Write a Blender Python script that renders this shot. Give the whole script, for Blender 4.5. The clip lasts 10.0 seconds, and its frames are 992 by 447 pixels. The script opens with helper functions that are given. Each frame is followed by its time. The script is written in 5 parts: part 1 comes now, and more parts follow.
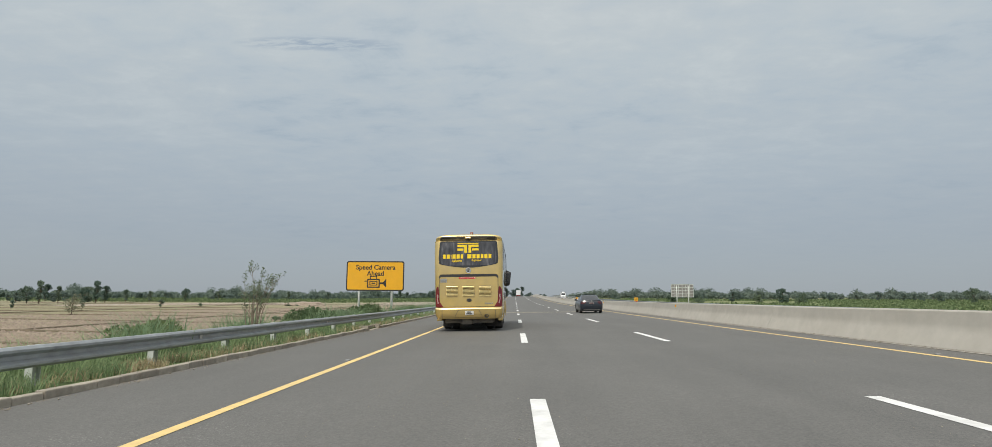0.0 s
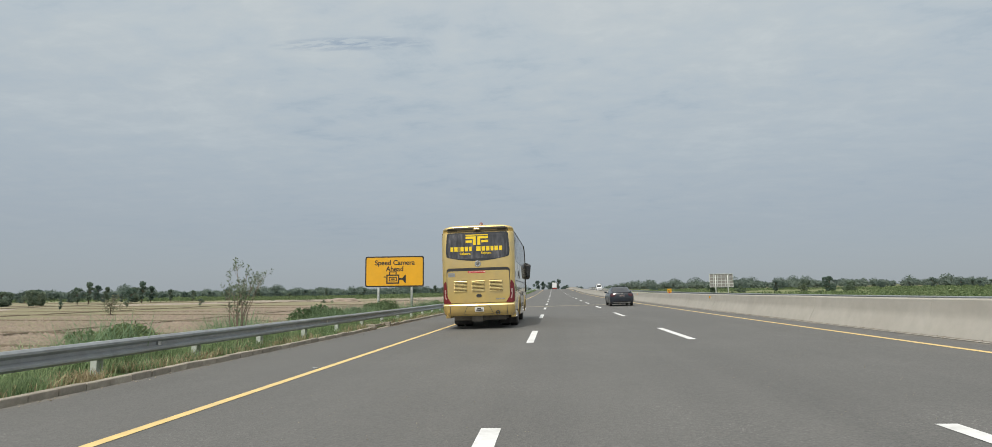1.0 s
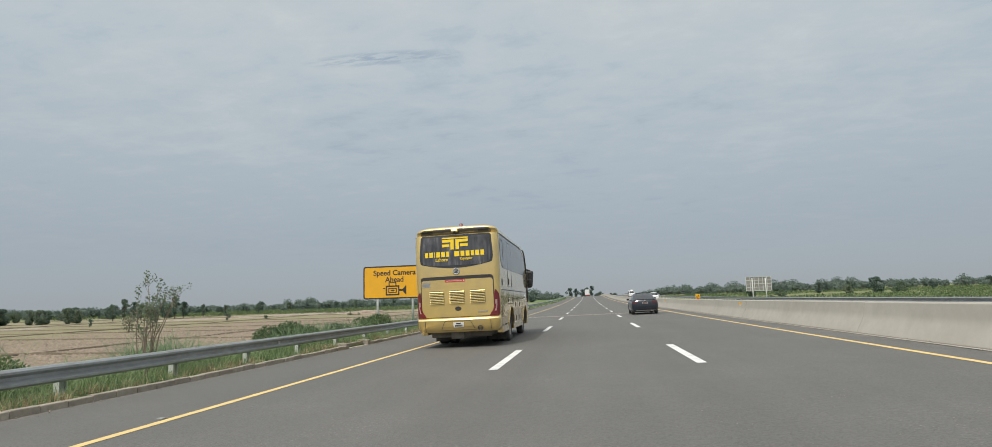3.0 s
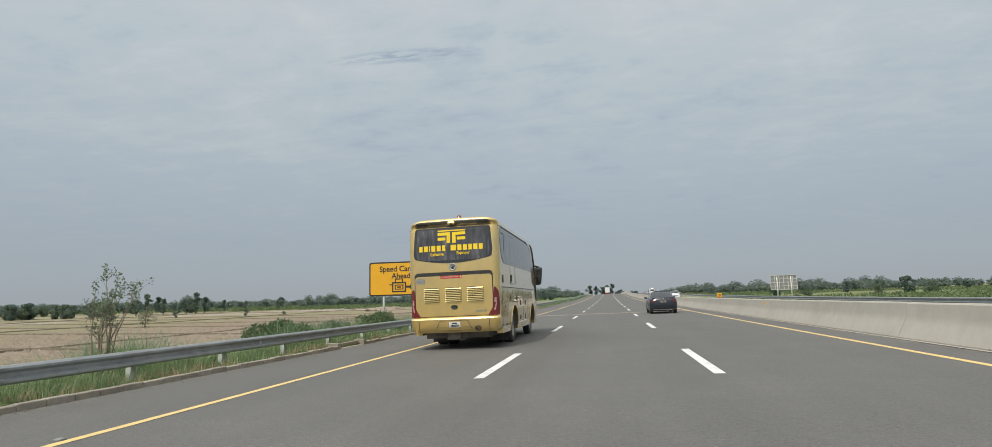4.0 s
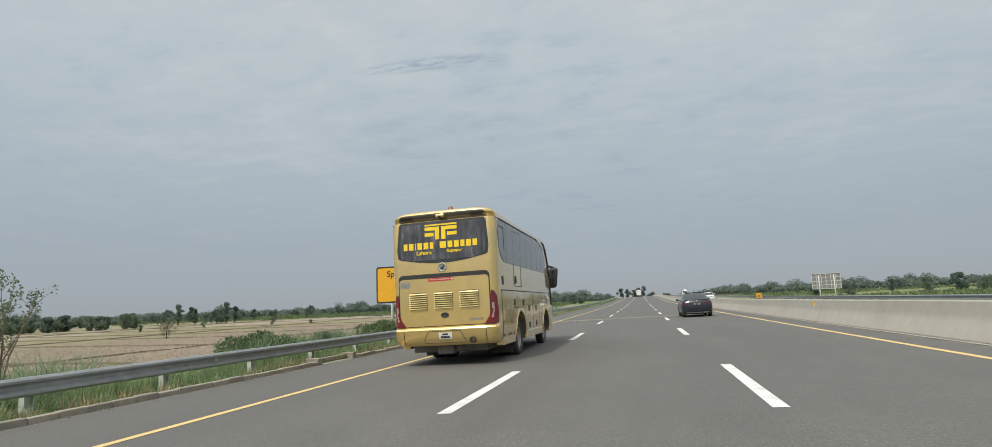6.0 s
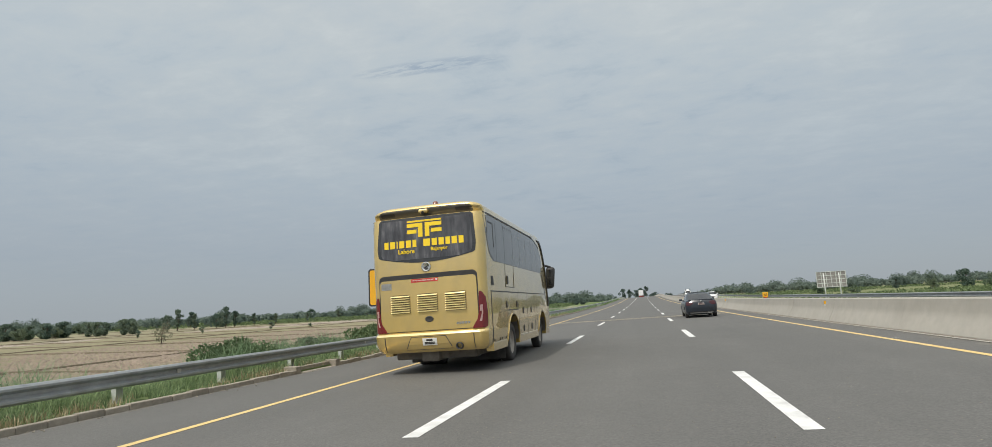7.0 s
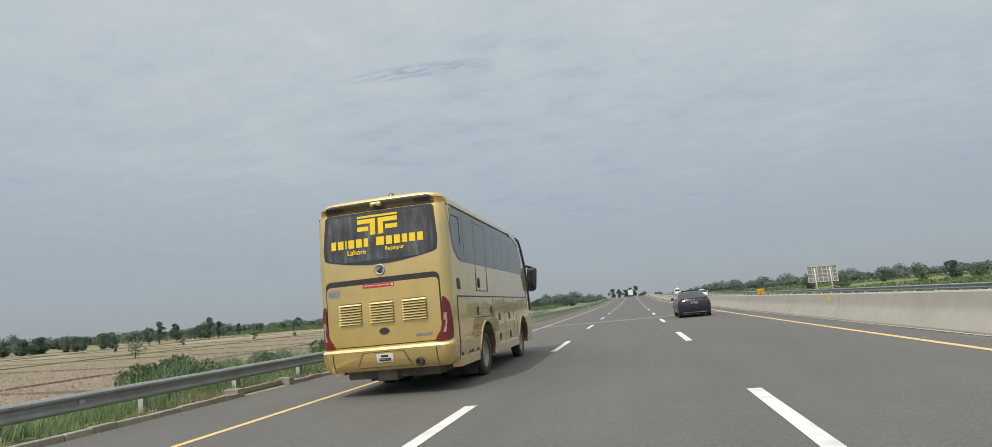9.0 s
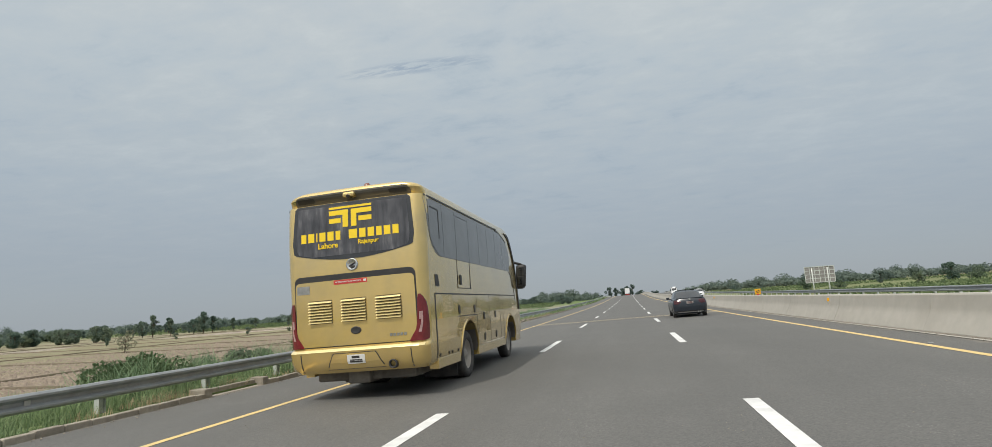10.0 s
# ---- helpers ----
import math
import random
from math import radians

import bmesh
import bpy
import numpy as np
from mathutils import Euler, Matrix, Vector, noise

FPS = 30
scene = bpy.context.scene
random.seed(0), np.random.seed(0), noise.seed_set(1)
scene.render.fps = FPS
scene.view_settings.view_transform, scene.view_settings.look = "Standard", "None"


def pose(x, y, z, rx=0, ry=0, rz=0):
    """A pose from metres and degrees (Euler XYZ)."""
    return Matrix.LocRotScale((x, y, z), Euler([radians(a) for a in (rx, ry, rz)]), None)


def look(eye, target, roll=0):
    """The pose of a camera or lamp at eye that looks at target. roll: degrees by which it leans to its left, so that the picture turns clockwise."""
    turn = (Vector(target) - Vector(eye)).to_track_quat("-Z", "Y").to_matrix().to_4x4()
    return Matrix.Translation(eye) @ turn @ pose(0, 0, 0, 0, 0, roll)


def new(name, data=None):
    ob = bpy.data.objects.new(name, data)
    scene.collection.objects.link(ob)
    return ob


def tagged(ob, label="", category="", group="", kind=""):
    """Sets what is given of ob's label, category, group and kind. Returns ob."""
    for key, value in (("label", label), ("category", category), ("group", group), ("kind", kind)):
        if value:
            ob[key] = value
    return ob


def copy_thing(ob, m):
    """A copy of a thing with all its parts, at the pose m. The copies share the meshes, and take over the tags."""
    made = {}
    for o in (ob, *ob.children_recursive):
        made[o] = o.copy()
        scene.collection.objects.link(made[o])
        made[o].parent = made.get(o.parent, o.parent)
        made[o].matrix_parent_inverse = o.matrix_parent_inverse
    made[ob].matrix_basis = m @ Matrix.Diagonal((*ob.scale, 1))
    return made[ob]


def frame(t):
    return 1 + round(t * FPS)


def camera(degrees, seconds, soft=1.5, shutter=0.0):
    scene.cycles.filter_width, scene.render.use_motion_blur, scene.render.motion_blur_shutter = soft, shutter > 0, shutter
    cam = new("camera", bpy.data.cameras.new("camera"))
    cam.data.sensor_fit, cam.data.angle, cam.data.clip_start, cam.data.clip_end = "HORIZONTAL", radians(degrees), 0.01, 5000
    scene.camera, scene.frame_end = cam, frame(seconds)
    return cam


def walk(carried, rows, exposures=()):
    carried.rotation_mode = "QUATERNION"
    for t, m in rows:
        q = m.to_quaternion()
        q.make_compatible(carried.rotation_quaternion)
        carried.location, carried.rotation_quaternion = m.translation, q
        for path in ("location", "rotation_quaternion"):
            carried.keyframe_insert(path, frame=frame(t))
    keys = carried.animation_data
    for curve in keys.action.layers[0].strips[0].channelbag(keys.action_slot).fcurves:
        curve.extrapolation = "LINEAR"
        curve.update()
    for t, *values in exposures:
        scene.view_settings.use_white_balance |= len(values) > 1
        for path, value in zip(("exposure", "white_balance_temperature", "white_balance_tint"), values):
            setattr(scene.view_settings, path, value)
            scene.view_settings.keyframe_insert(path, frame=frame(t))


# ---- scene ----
cam = camera(80.3, 10.0, soft=0.5)
PATH = [
    (0, (1.733, -22.055, 1.186), (1.668, -20.072, 1.443), 0.4),
    (0.5, (2.125, -21.227, 1.222), (1.992, -19.247, 1.47), -1.4),
    (1, (2.574, -20.408, 1.244), (2.387, -18.43, 1.479), -0.6),
    (1.5, (2.998, -19.601, 1.264), (2.785, -17.631, 1.539), -0.2),
    (2, (3.352, -18.807, 1.284), (3.101, -16.843, 1.569), -0.4),
    (2.5, (3.624, -18.03, 1.3), (3.356, -16.068, 1.575), -1.5),
    (4, (4.189, -15.763, 1.327), (3.824, -13.813, 1.585), -1.4),
    (4.5, (4.31, -15.031, 1.333), (3.913, -13.088, 1.593), -1.6),
    (5, (4.376, -14.341, 1.34), (3.955, -12.405, 1.609), -1.6),
    (6.5, (4.446, -12.455, 1.316), (3.976, -10.531, 1.595), -2.6),
    (7, (4.447, -11.897, 1.325), (3.983, -9.973, 1.608), -2.9),
    (7.5, (4.424, -11.378, 1.341), (3.961, -9.454, 1.634), -3.7),
    (8, (4.4, -10.882, 1.355), (3.954, -8.957, 1.661), -2.9),
    (8.5, (4.399, -10.423, 1.365), (3.966, -8.493, 1.662), -3.3),
    (9, (4.418, -9.997, 1.375), (3.993, -8.065, 1.666), -4.4),
    (9.5, (4.461, -9.61, 1.381), (4.041, -7.674, 1.661), -4.1),
    (10, (4.54, -9.247, 1.387), (4.121, -7.311, 1.668), -3.8),
]
walk(cam, [(t, look(eye, aim, roll)) for t, eye, aim, roll in PATH], exposures=[(0.0, 0.15), (10.0, 0.15)])

# ---- world, sun ----
SUN_FROM = Vector((-0.235, -0.68, 1.0)).normalized()
world = bpy.data.worlds.new("world")
scene.world = world
world.use_nodes = True


def node(nt, kind, **inputs):
    """A node with values or links for its inputs, named, or numbered as _0, _1."""
    n = nt.nodes.new(kind)
    for key, value in inputs.items():
        sock = n.inputs[int(key[1:])] if key[0] == "_" else n.inputs[key.replace("_", " ")]
        if isinstance(value, bpy.types.NodeSocket):
            nt.links.new(value, sock)
        else:
            sock.default_value = value
    return n


def maths(nt, op, a, b=0.0, clamp=False):
    n = node(nt, "ShaderNodeMath", _0=a, _1=b)
    n.operation, n.use_clamp = op, clamp
    return n.outputs[0]


def ramp(nt, fac, stops):
    n = node(nt, "ShaderNodeValToRGB", Fac=fac)
    el = n.color_ramp.elements
    while len(el) < len(stops):
        el.new(0.5)
    for e, (p, c) in zip(el, stops):
        e.position, e.color = p, (*c, 1)
    return n.outputs[0]


def blend(nt, fac, a, b, mode="MIX"):
    n = nt.nodes.new("ShaderNodeMix")
    n.data_type, n.blend_type = "RGBA", mode
    for i, v in ((0, fac), (6, a), (7, b)):
        if isinstance(v, bpy.types.NodeSocket):
            nt.links.new(v, n.inputs[i])
        else:
            n.inputs[i].default_value = v if i == 0 else (*v, 1)
    return n.outputs[2]


def build_sky():
    nt = world.node_tree
    nt.nodes.clear()
    way = node(nt, "ShaderNodeTexCoord").outputs["Generated"]
    sep = node(nt, "ShaderNodeSeparateXYZ", _0=way)
    up = maths(nt, "MAXIMUM", sep.outputs[2], 0.0)
    high = maths(nt, "ADD", up, 0.10)
    px = maths(nt, "DIVIDE", sep.outputs[0], high)
    py = maths(nt, "DIVIDE", sep.outputs[1], high)
    plane = node(nt, "ShaderNodeCombineXYZ", _0=px, _1=py, _2=0.0).outputs[0]
    warp = node(nt, "ShaderNodeTexNoise", Vector=plane, Scale=1.1, Detail=3.0)
    moved = node(nt, "ShaderNodeVectorMath", _0=plane, _1=warp.outputs["Color"])
    soft = node(nt, "ShaderNodeTexNoise", Vector=moved.outputs[0], Scale=0.95, Detail=9.0, Roughness=0.70).outputs["Fac"]
    stretch = node(nt, "ShaderNodeMapping", Vector=plane, Scale=(1.5, 2.5, 1.0), Rotation=(0, 0, 0.16)).outputs[0]
    wisps = node(nt, "ShaderNodeTexNoise", Vector=stretch, Scale=3.0, Detail=8.0, Roughness=0.60, Distortion=0.25).outputs["Fac"]
    both = maths(nt, "ADD", maths(nt, "MULTIPLY", soft, 0.62), maths(nt, "MULTIPLY", wisps, 0.38))
    grade = ramp(nt, up, [(0.0, (0.303, 0.340, 0.373)), (0.10, (0.322, 0.367, 0.412)), (0.22, (0.384, 0.438, 0.480)),
                          (0.38, (0.462, 0.513, 0.54)), (0.52, (0.495, 0.54, 0.562)), (1.0, (0.86, 0.89, 0.90))])
    cloud = ramp(nt, both, [(0.35, (0.80, 0.86, 0.92)), (0.45, (0.96, 0.98, 1.0)), (0.54, (1.03, 1.025, 1.015)), (0.66, (1.16, 1.13, 1.09))])
    amount = ramp(nt, up, [(0.03, (0.05,) * 3), (0.30, (0.9,) * 3)])
    tone = blend(nt, amount, (1, 1, 1), cloud)
    overcast = blend(nt, 1.0, grade, tone, "MULTIPLY")
    # a thin ragged break in the cloud, bluer and darker than the rest
    dx = maths(nt, "ADD", px, 0.62)
    along = maths(nt, "MULTIPLY", dx, 3.6)
    over = maths(nt, "MULTIPLY", maths(nt, "SUBTRACT", maths(nt, "SUBTRACT", py, 1.752), maths(nt, "MULTIPLY", dx, 0.10)), 19.0)
    rim = maths(nt, "ADD", maths(nt, "MULTIPLY", along, along), maths(nt, "MULTIPLY", over, over))
    inside = maths(nt, "SUBTRACT", 1.0, rim, True)
    ragged = node(nt, "ShaderNodeMapping", Vector=plane, Scale=(7.0, 26.0, 1.0), Rotation=(0, 0, -0.12)).outputs[0]
    shreds = node(nt, "ShaderNodeTexNoise", Vector=ragged, Scale=1.6, Detail=5.0, Roughness=0.6).outputs["Fac"]
    gap = maths(nt, "MULTIPLY", inside, maths(nt, "MULTIPLY", maths(nt, "SUBTRACT", shreds, 0.42), 7.0, True))
    overcast = blend(nt, maths(nt, "MULTIPLY", gap, 0.9), overcast, (0.30, 0.368, 0.445))
    # the veiled sun brightens the cloud round it
    near_sun = node(nt, "ShaderNodeVectorMath", _0=way, _1=tuple(SUN_FROM))
    near_sun.operation = "DOT_PRODUCT"
    glow = maths(nt, "POWER", maths(nt, "MAXIMUM", near_sun.outputs["Value"], 0.0), 6.0)
    overcast = blend(nt, glow, overcast, (1.75, 1.70, 1.60))
    sky = nt.nodes.new("ShaderNodeTexSky")
    sky.sky_type, sky.sun_disc = "NISHITA", False
    sky.sun_elevation = math.asin(SUN_FROM.z)
    sky.sun_rotation = math.atan2(SUN_FROM.x, SUN_FROM.y)
    blue = blend(nt, 1.0, sky.outputs[0], (0.1, 0.1, 0.1), "MULTIPLY")
    mixed = blend(nt, 0.93, blue, overcast)
    bg = node(nt, "ShaderNodeBackground", Color=mixed, Strength=1.0)
    nt.links.new(bg.outputs[0], node(nt, "ShaderNodeOutputWorld").inputs[0])


build_sky()
sun_data = bpy.data.lights.new("sun", "SUN")
sun_data.energy, sun_data.angle, sun_data.color = 2.0, radians(0.6), (1.0, 0.95, 0.87)
sun = new("sun", sun_data)
sun.matrix_world = look(SUN_FROM * 100, (0, 0, 0))


# ---- materials ----
def material(name, colour, rough=0.6, metal=0.0, vary=0.15, scale=6.0, stain=0.0, stain_colour=(0.2, 0.18, 0.15),
             stain_scale=0.7, bump=0.0, bump_scale=40.0, per_piece=0.0, coat=0.0, spec=0.5, spread=False):
    m = bpy.data.materials.new(name)
    m.use_nodes = True
    nt = m.node_tree
    b = nt.nodes["Principled BSDF"]
    place = node(nt, "ShaderNodeNewGeometry").outputs["Position"] if spread else node(nt, "ShaderNodeTexCoord").outputs["Object"]
    fine = node(nt, "ShaderNodeTexNoise", Vector=place, Scale=scale, Detail=5.0, Roughness=0.6).outputs["Fac"]
    lo = tuple(c * (1 - vary) for c in colour)
    hi = tuple(min(1, c * (1 + vary)) for c in colour)
    out = ramp(nt, fine, [(0.3, lo), (0.7, hi)])
    if stain:
        broad = node(nt, "ShaderNodeTexNoise", Vector=place, Scale=stain_scale, Detail=6.0, Roughness=0.65).outputs["Fac"]
        out = blend(nt, ramp(nt, broad, [(0.45, (0,) * 3), (0.72, (stain,) * 3)]), out, stain_colour)
    if per_piece:
        rnd = node(nt, "ShaderNodeObjectInfo").outputs["Random"]
        out = blend(nt, 1.0, out, ramp(nt, rnd, [(0, (1 - per_piece,) * 3), (1, (1 + per_piece,) * 3)]), "MULTIPLY")
    nt.links.new(out, b.inputs["Base Color"])
    b.inputs["Roughness"].default_value, b.inputs["Metallic"].default_value = rough, metal
    b.inputs["Coat Roughness"].default_value = 0.08
    b.inputs["Coat Weight"].default_value, b.inputs["Specular IOR Level"].default_value = coat, spec
    if bump:
        grain = node(nt, "ShaderNodeTexNoise", Vector=place, Scale=bump_scale, Detail=4.0).outputs["Fac"]
        bp = node(nt, "ShaderNodeBump", Height=grain, Strength=bump, Distance=0.02)
        nt.links.new(bp.outputs[0], b.inputs["Normal"])
    return m


def leaf_material(name, dark, light, through_light=0.25):
    m = bpy.data.materials.new(name)
    m.use_nodes = True
    nt = m.node_tree
    b = nt.nodes["Principled BSDF"]
    isle = node(nt, "ShaderNodeNewGeometry").outputs["Random Per Island"]
    rnd = node(nt, "ShaderNodeObjectInfo").outputs["Random"]
    out = ramp(nt, isle, [(0.0, dark), (1.0, light)])
    out = blend(nt, 1.0, out, ramp(nt, rnd, [(0, (0.75, 0.8, 0.8)), (1, (1.25, 1.15, 1.05))]), "MULTIPLY")
    nt.links.new(out, b.inputs["Base Color"])
    b.inputs["Roughness"].default_value = 0.65
    b.inputs["Specular IOR Level"].default_value = 0.08
    leak = node(nt, "ShaderNodeBsdfTranslucent", Color=out)
    mix = node(nt, "ShaderNodeMixShader", _0=through_light)
    nt.links.new(b.outputs[0], mix.inputs[1])
    nt.links.new(leak.outputs[0], mix.inputs[2])
    nt.links.new(mix.outputs[0], nt.nodes["Material Output"].inputs[0])
    return m


def asphalt_material():
    m = bpy.data.materials.new("asphalt")
    m.use_nodes = True
    nt = m.node_tree
    b = nt.nodes["Principled BSDF"]
    place = node(nt, "ShaderNodeTexCoord").outputs["Object"]
    along = node(nt, "ShaderNodeMapping", Vector=place, Scale=(1.0, 0.04, 1.0)).outputs[0]
    tracks = node(nt, "ShaderNodeTexNoise", Vector=along, Scale=0.9, Detail=4.0, Roughness=0.6).outputs["Fac"]
    patchy = node(nt, "ShaderNodeTexNoise", Vector=place, Scale=0.35, Detail=6.0, Roughness=0.65).outputs["Fac"]
    chips = node(nt, "ShaderNodeTexVoronoi", Vector=place, Scale=55.0)
    grain = node(nt, "ShaderNodeTexNoise", Vector=place, Scale=160.0, Detail=3.0).outputs["Fac"]
    mean = maths(nt, "ADD", maths(nt, "MULTIPLY", tracks, 0.55), maths(nt, "MULTIPLY", patchy, 0.45))
    out = ramp(nt, mean, [(0.30, (0.095, 0.095, 0.089)), (0.70, (0.147, 0.145, 0.134))])
    out = blend(nt, 0.28, out, ramp(nt, chips.outputs["Color"], [(0.2, (0.05, 0.048, 0.045)), (0.9, (0.22, 0.21, 0.19))]))
    out = blend(nt, 0.15, out, ramp(nt, grain, [(0.35, (0.03, 0.03, 0.03)), (0.65, (0.24, 0.23, 0.22))]))
    worn = node(nt, "ShaderNodeTexNoise", Vector=place, Scale=0.9, Detail=8.0, Roughness=0.75).outputs["Fac"]
    out = blend(nt, ramp(nt, worn, [(0.66, (0, 0, 0)), (0.72, (0.5, 0.5, 0.5))]), out, (0.17, 0.16, 0.145))
    pebbles = node(nt, "ShaderNodeTexVoronoi", Vector=place, Scale=24.0)
    loose = maths(nt, "MULTIPLY", maths(nt, "LESS_THAN", pebbles.outputs["Distance"], 0.23), maths(nt, "MULTIPLY", maths(nt, "SUBTRACT", patchy, 0.50), 4.0, True))
    out = blend(nt, maths(nt, "MULTIPLY", loose, 0.85), out, (0.30, 0.29, 0.27))
    across = node(nt, "ShaderNodeSeparateXYZ", _0=place).outputs[0]
    edge = maths(nt, "SUBTRACT", maths(nt, "ABSOLUTE", maths(nt, "SUBTRACT", across, 3.25)), maths(nt, "ADD", 6.55, maths(nt, "MULTIPLY", worn, 1.3)))
    dust = maths(nt, "MULTIPLY", maths(nt, "MULTIPLY", edge, 2.2, True), maths(nt, "LESS_THAN", across, 11.3))
    out = blend(nt, maths(nt, "MULTIPLY", dust, 0.7), out, (0.28, 0.245, 0.195))
    nt.links.new(out, b.inputs["Base Color"])
    b.inputs["Roughness"].default_value = 0.74
    b.inputs["Specular IOR Level"].default_value = 0.45
    bp = node(nt, "ShaderNodeBump", Height=chips.outputs["Distance"], Strength=0.35, Distance=0.01)
    nt.links.new(bp.outputs[0], b.inputs["Normal"])
    return m


def field_material():
    """Ploughed tan soil by the road on one side, green crops on the other, bands of stubble and green further off."""
    m = bpy.data.materials.new("field_soil")
    m.use_nodes = True
    nt = m.node_tree
    b = nt.nodes["Principled BSDF"]
    place = node(nt, "ShaderNodeTexCoord").outputs["Object"]
    sep = node(nt, "ShaderNodeSeparateXYZ", _0=place)
    fine = node(nt, "ShaderNodeTexNoise", Vector=place, Scale=3.0, Detail=9.0, Roughness=0.75).outputs["Fac"]
    mid = node(nt, "ShaderNodeTexNoise", Vector=place, Scale=0.12, Detail=6.0, Roughness=0.6).outputs["Fac"]
    strips = node(nt, "ShaderNodeMapping", Vector=place, Scale=(0.018, 0.006, 1.0), Rotation=(0, 0, 0.3)).outputs[0]
    plot = node(nt, "ShaderNodeTexVoronoi", Vector=strips, Scale=1.0).outputs["Color"]
    soil = ramp(nt, fine, [(0.33, (0.128, 0.107, 0.084)), (0.47, (0.308, 0.265, 0.214)), (0.66, (0.545, 0.485, 0.415))])
    soil = blend(nt, ramp(nt, mid, [(0.42, (0,) * 3), (0.66, (0.6,) * 3)]), soil, (0.395, 0.336, 0.272))
    lumps = node(nt, "ShaderNodeTexNoise", Vector=place, Scale=0.9, Detail=7.0, Roughness=0.8).outputs["Fac"]
    soil = blend(nt, 1.0, soil, ramp(nt, lumps, [(0.40, (0.50, 0.48, 0.47)), (0.5, (1.0, 1.0, 1.0)), (0.60, (1.28, 1.28, 1.28))]), "MULTIPLY")
    grass = ramp(nt, fine, [(0.3, (0.095, 0.138, 0.055)), (0.7, (0.215, 0.268, 0.118))])
    dry = ramp(nt, fine, [(0.3, (0.17, 0.14, 0.085)), (0.7, (0.36, 0.29, 0.20))])
    tone = node(nt, "ShaderNodeSeparateColor", _0=plot).outputs[0]
    left = blend(nt, ramp(nt, tone, [(0.55, (0,) * 3), (0.62, (0.65,) * 3)]), soil, dry)
    stubble = ramp(nt, fine, [(0.3, (0.16, 0.155, 0.085)), (0.7, (0.345, 0.325, 0.205))])
    outlying = maths(nt, "MULTIPLY", maths(nt, "SUBTRACT", maths(nt, "MULTIPLY", sep.outputs[0], -1.0), 34.0), 0.1, True)
    green_plots = ramp(nt, node(nt, "ShaderNodeSeparateColor", _0=plot).outputs[1], [(0.50, (0,) * 3), (0.55, (0.75,) * 3)])
    left = blend(nt, maths(nt, "MULTIPLY", outlying, green_plots), left, stubble)
    far = maths(nt, "MULTIPLY", maths(nt, "SUBTRACT", maths(nt, "MULTIPLY", sep.outputs[0], -1.0), 150.0), 0.012, True)
    ahead = maths(nt, "MULTIPLY", maths(nt, "SUBTRACT", sep.outputs[1], 150.0), 0.02, True)
    left = blend(nt, maths(nt, "MAXIMUM", far, ahead), left, grass)
    right = blend(nt, ramp(nt, tone, [(0.68, (0,) * 3), (0.74, (0.8,) * 3)]), blend(nt, 0.3, grass, dry), dry)
    side = maths(nt, "GREATER_THAN", sep.outputs[0], 8.0)
    out = blend(nt, side, left, right)
    verge = maths(nt, "MULTIPLY", maths(nt, "ADD", sep.outputs[0], maths(nt, "ADD", 8.0, maths(nt, "MULTIPLY", mid, 4.0))), 0.5, True)
    out = blend(nt, maths(nt, "MULTIPLY", verge, maths(nt, "SUBTRACT", 1.0, side)), out, grass)
    nt.links.new(out, b.inputs["Base Color"])
    b.inputs["Roughness"].default_value = 0.95
    b.inputs["Specular IOR Level"].default_value = 0.1
    bp = node(nt, "ShaderNodeBump", Height=fine, Strength=0.6, Distance=0.25)
    nt.links.new(bp.outputs[0], b.inputs["Normal"])
    return m


M_ASPHALT = asphalt_material()
M_FIELD = field_material()
M_WHITE = material("white_road_paint", (0.74, 0.74, 0.72), 0.7, vary=0.06, scale=9, stain=0.5, stain_colour=(0.35, 0.34, 0.32), stain_scale=2.5)
M_YELLOW = material("yellow_road_paint", (0.74, 0.535, 0.215), 0.7, vary=0.1, scale=7, stain=0.45, stain_colour=(0.5, 0.42, 0.25), stain_scale=1.5)
M_CONCRETE = material("barrier_concrete", (0.440, 0.416, 0.366), 0.9, vary=0.06, scale=3, stain=0.5, stain_colour=(0.35, 0.32, 0.275), stain_scale=0.7, bump=0.12, bump_scale=60, spread=True, per_piece=0.03)
M_KERB = material("kerb_concrete", (0.33, 0.295, 0.24), 0.92, vary=0.18, scale=9, stain=0.6, stain_colour=(0.16, 0.14, 0.11), stain_scale=1.7, bump=0.5, bump_scale=50, per_piece=0.16, spread=True)
M_STEEL = material("galvanised_steel", (0.36, 0.38, 0.39), 0.55, metal=0.55, vary=0.12, scale=5, stain=0.4, stain_colour=(0.24, 0.23, 0.21), stain_scale=1.2, bump=0.05, spread=True, per_piece=0.05)
M_POST = material("post_steel", (0.58, 0.61, 0.58), 0.6, metal=0.3, vary=0.12, scale=9, stain=0.35, stain_colour=(0.28, 0.24, 0.2), stain_scale=3)
M_GOLD = material("gold_paint", (0.70, 0.505, 0.165), 0.26, metal=0.58, vary=0.06, scale=2.5, stain=0.5, stain_colour=(0.46, 0.365, 0.20), stain_scale=0.8, bump=0.015, bump_scale=2.0, coat=1.0)
M_GOLD.node_tree.nodes["Principled BSDF"].inputs["Coat Roughness"].default_value = 0.03
M_GOLD.node_tree.nodes["Principled BSDF"].inputs["Coat IOR"].default_value = 1.8
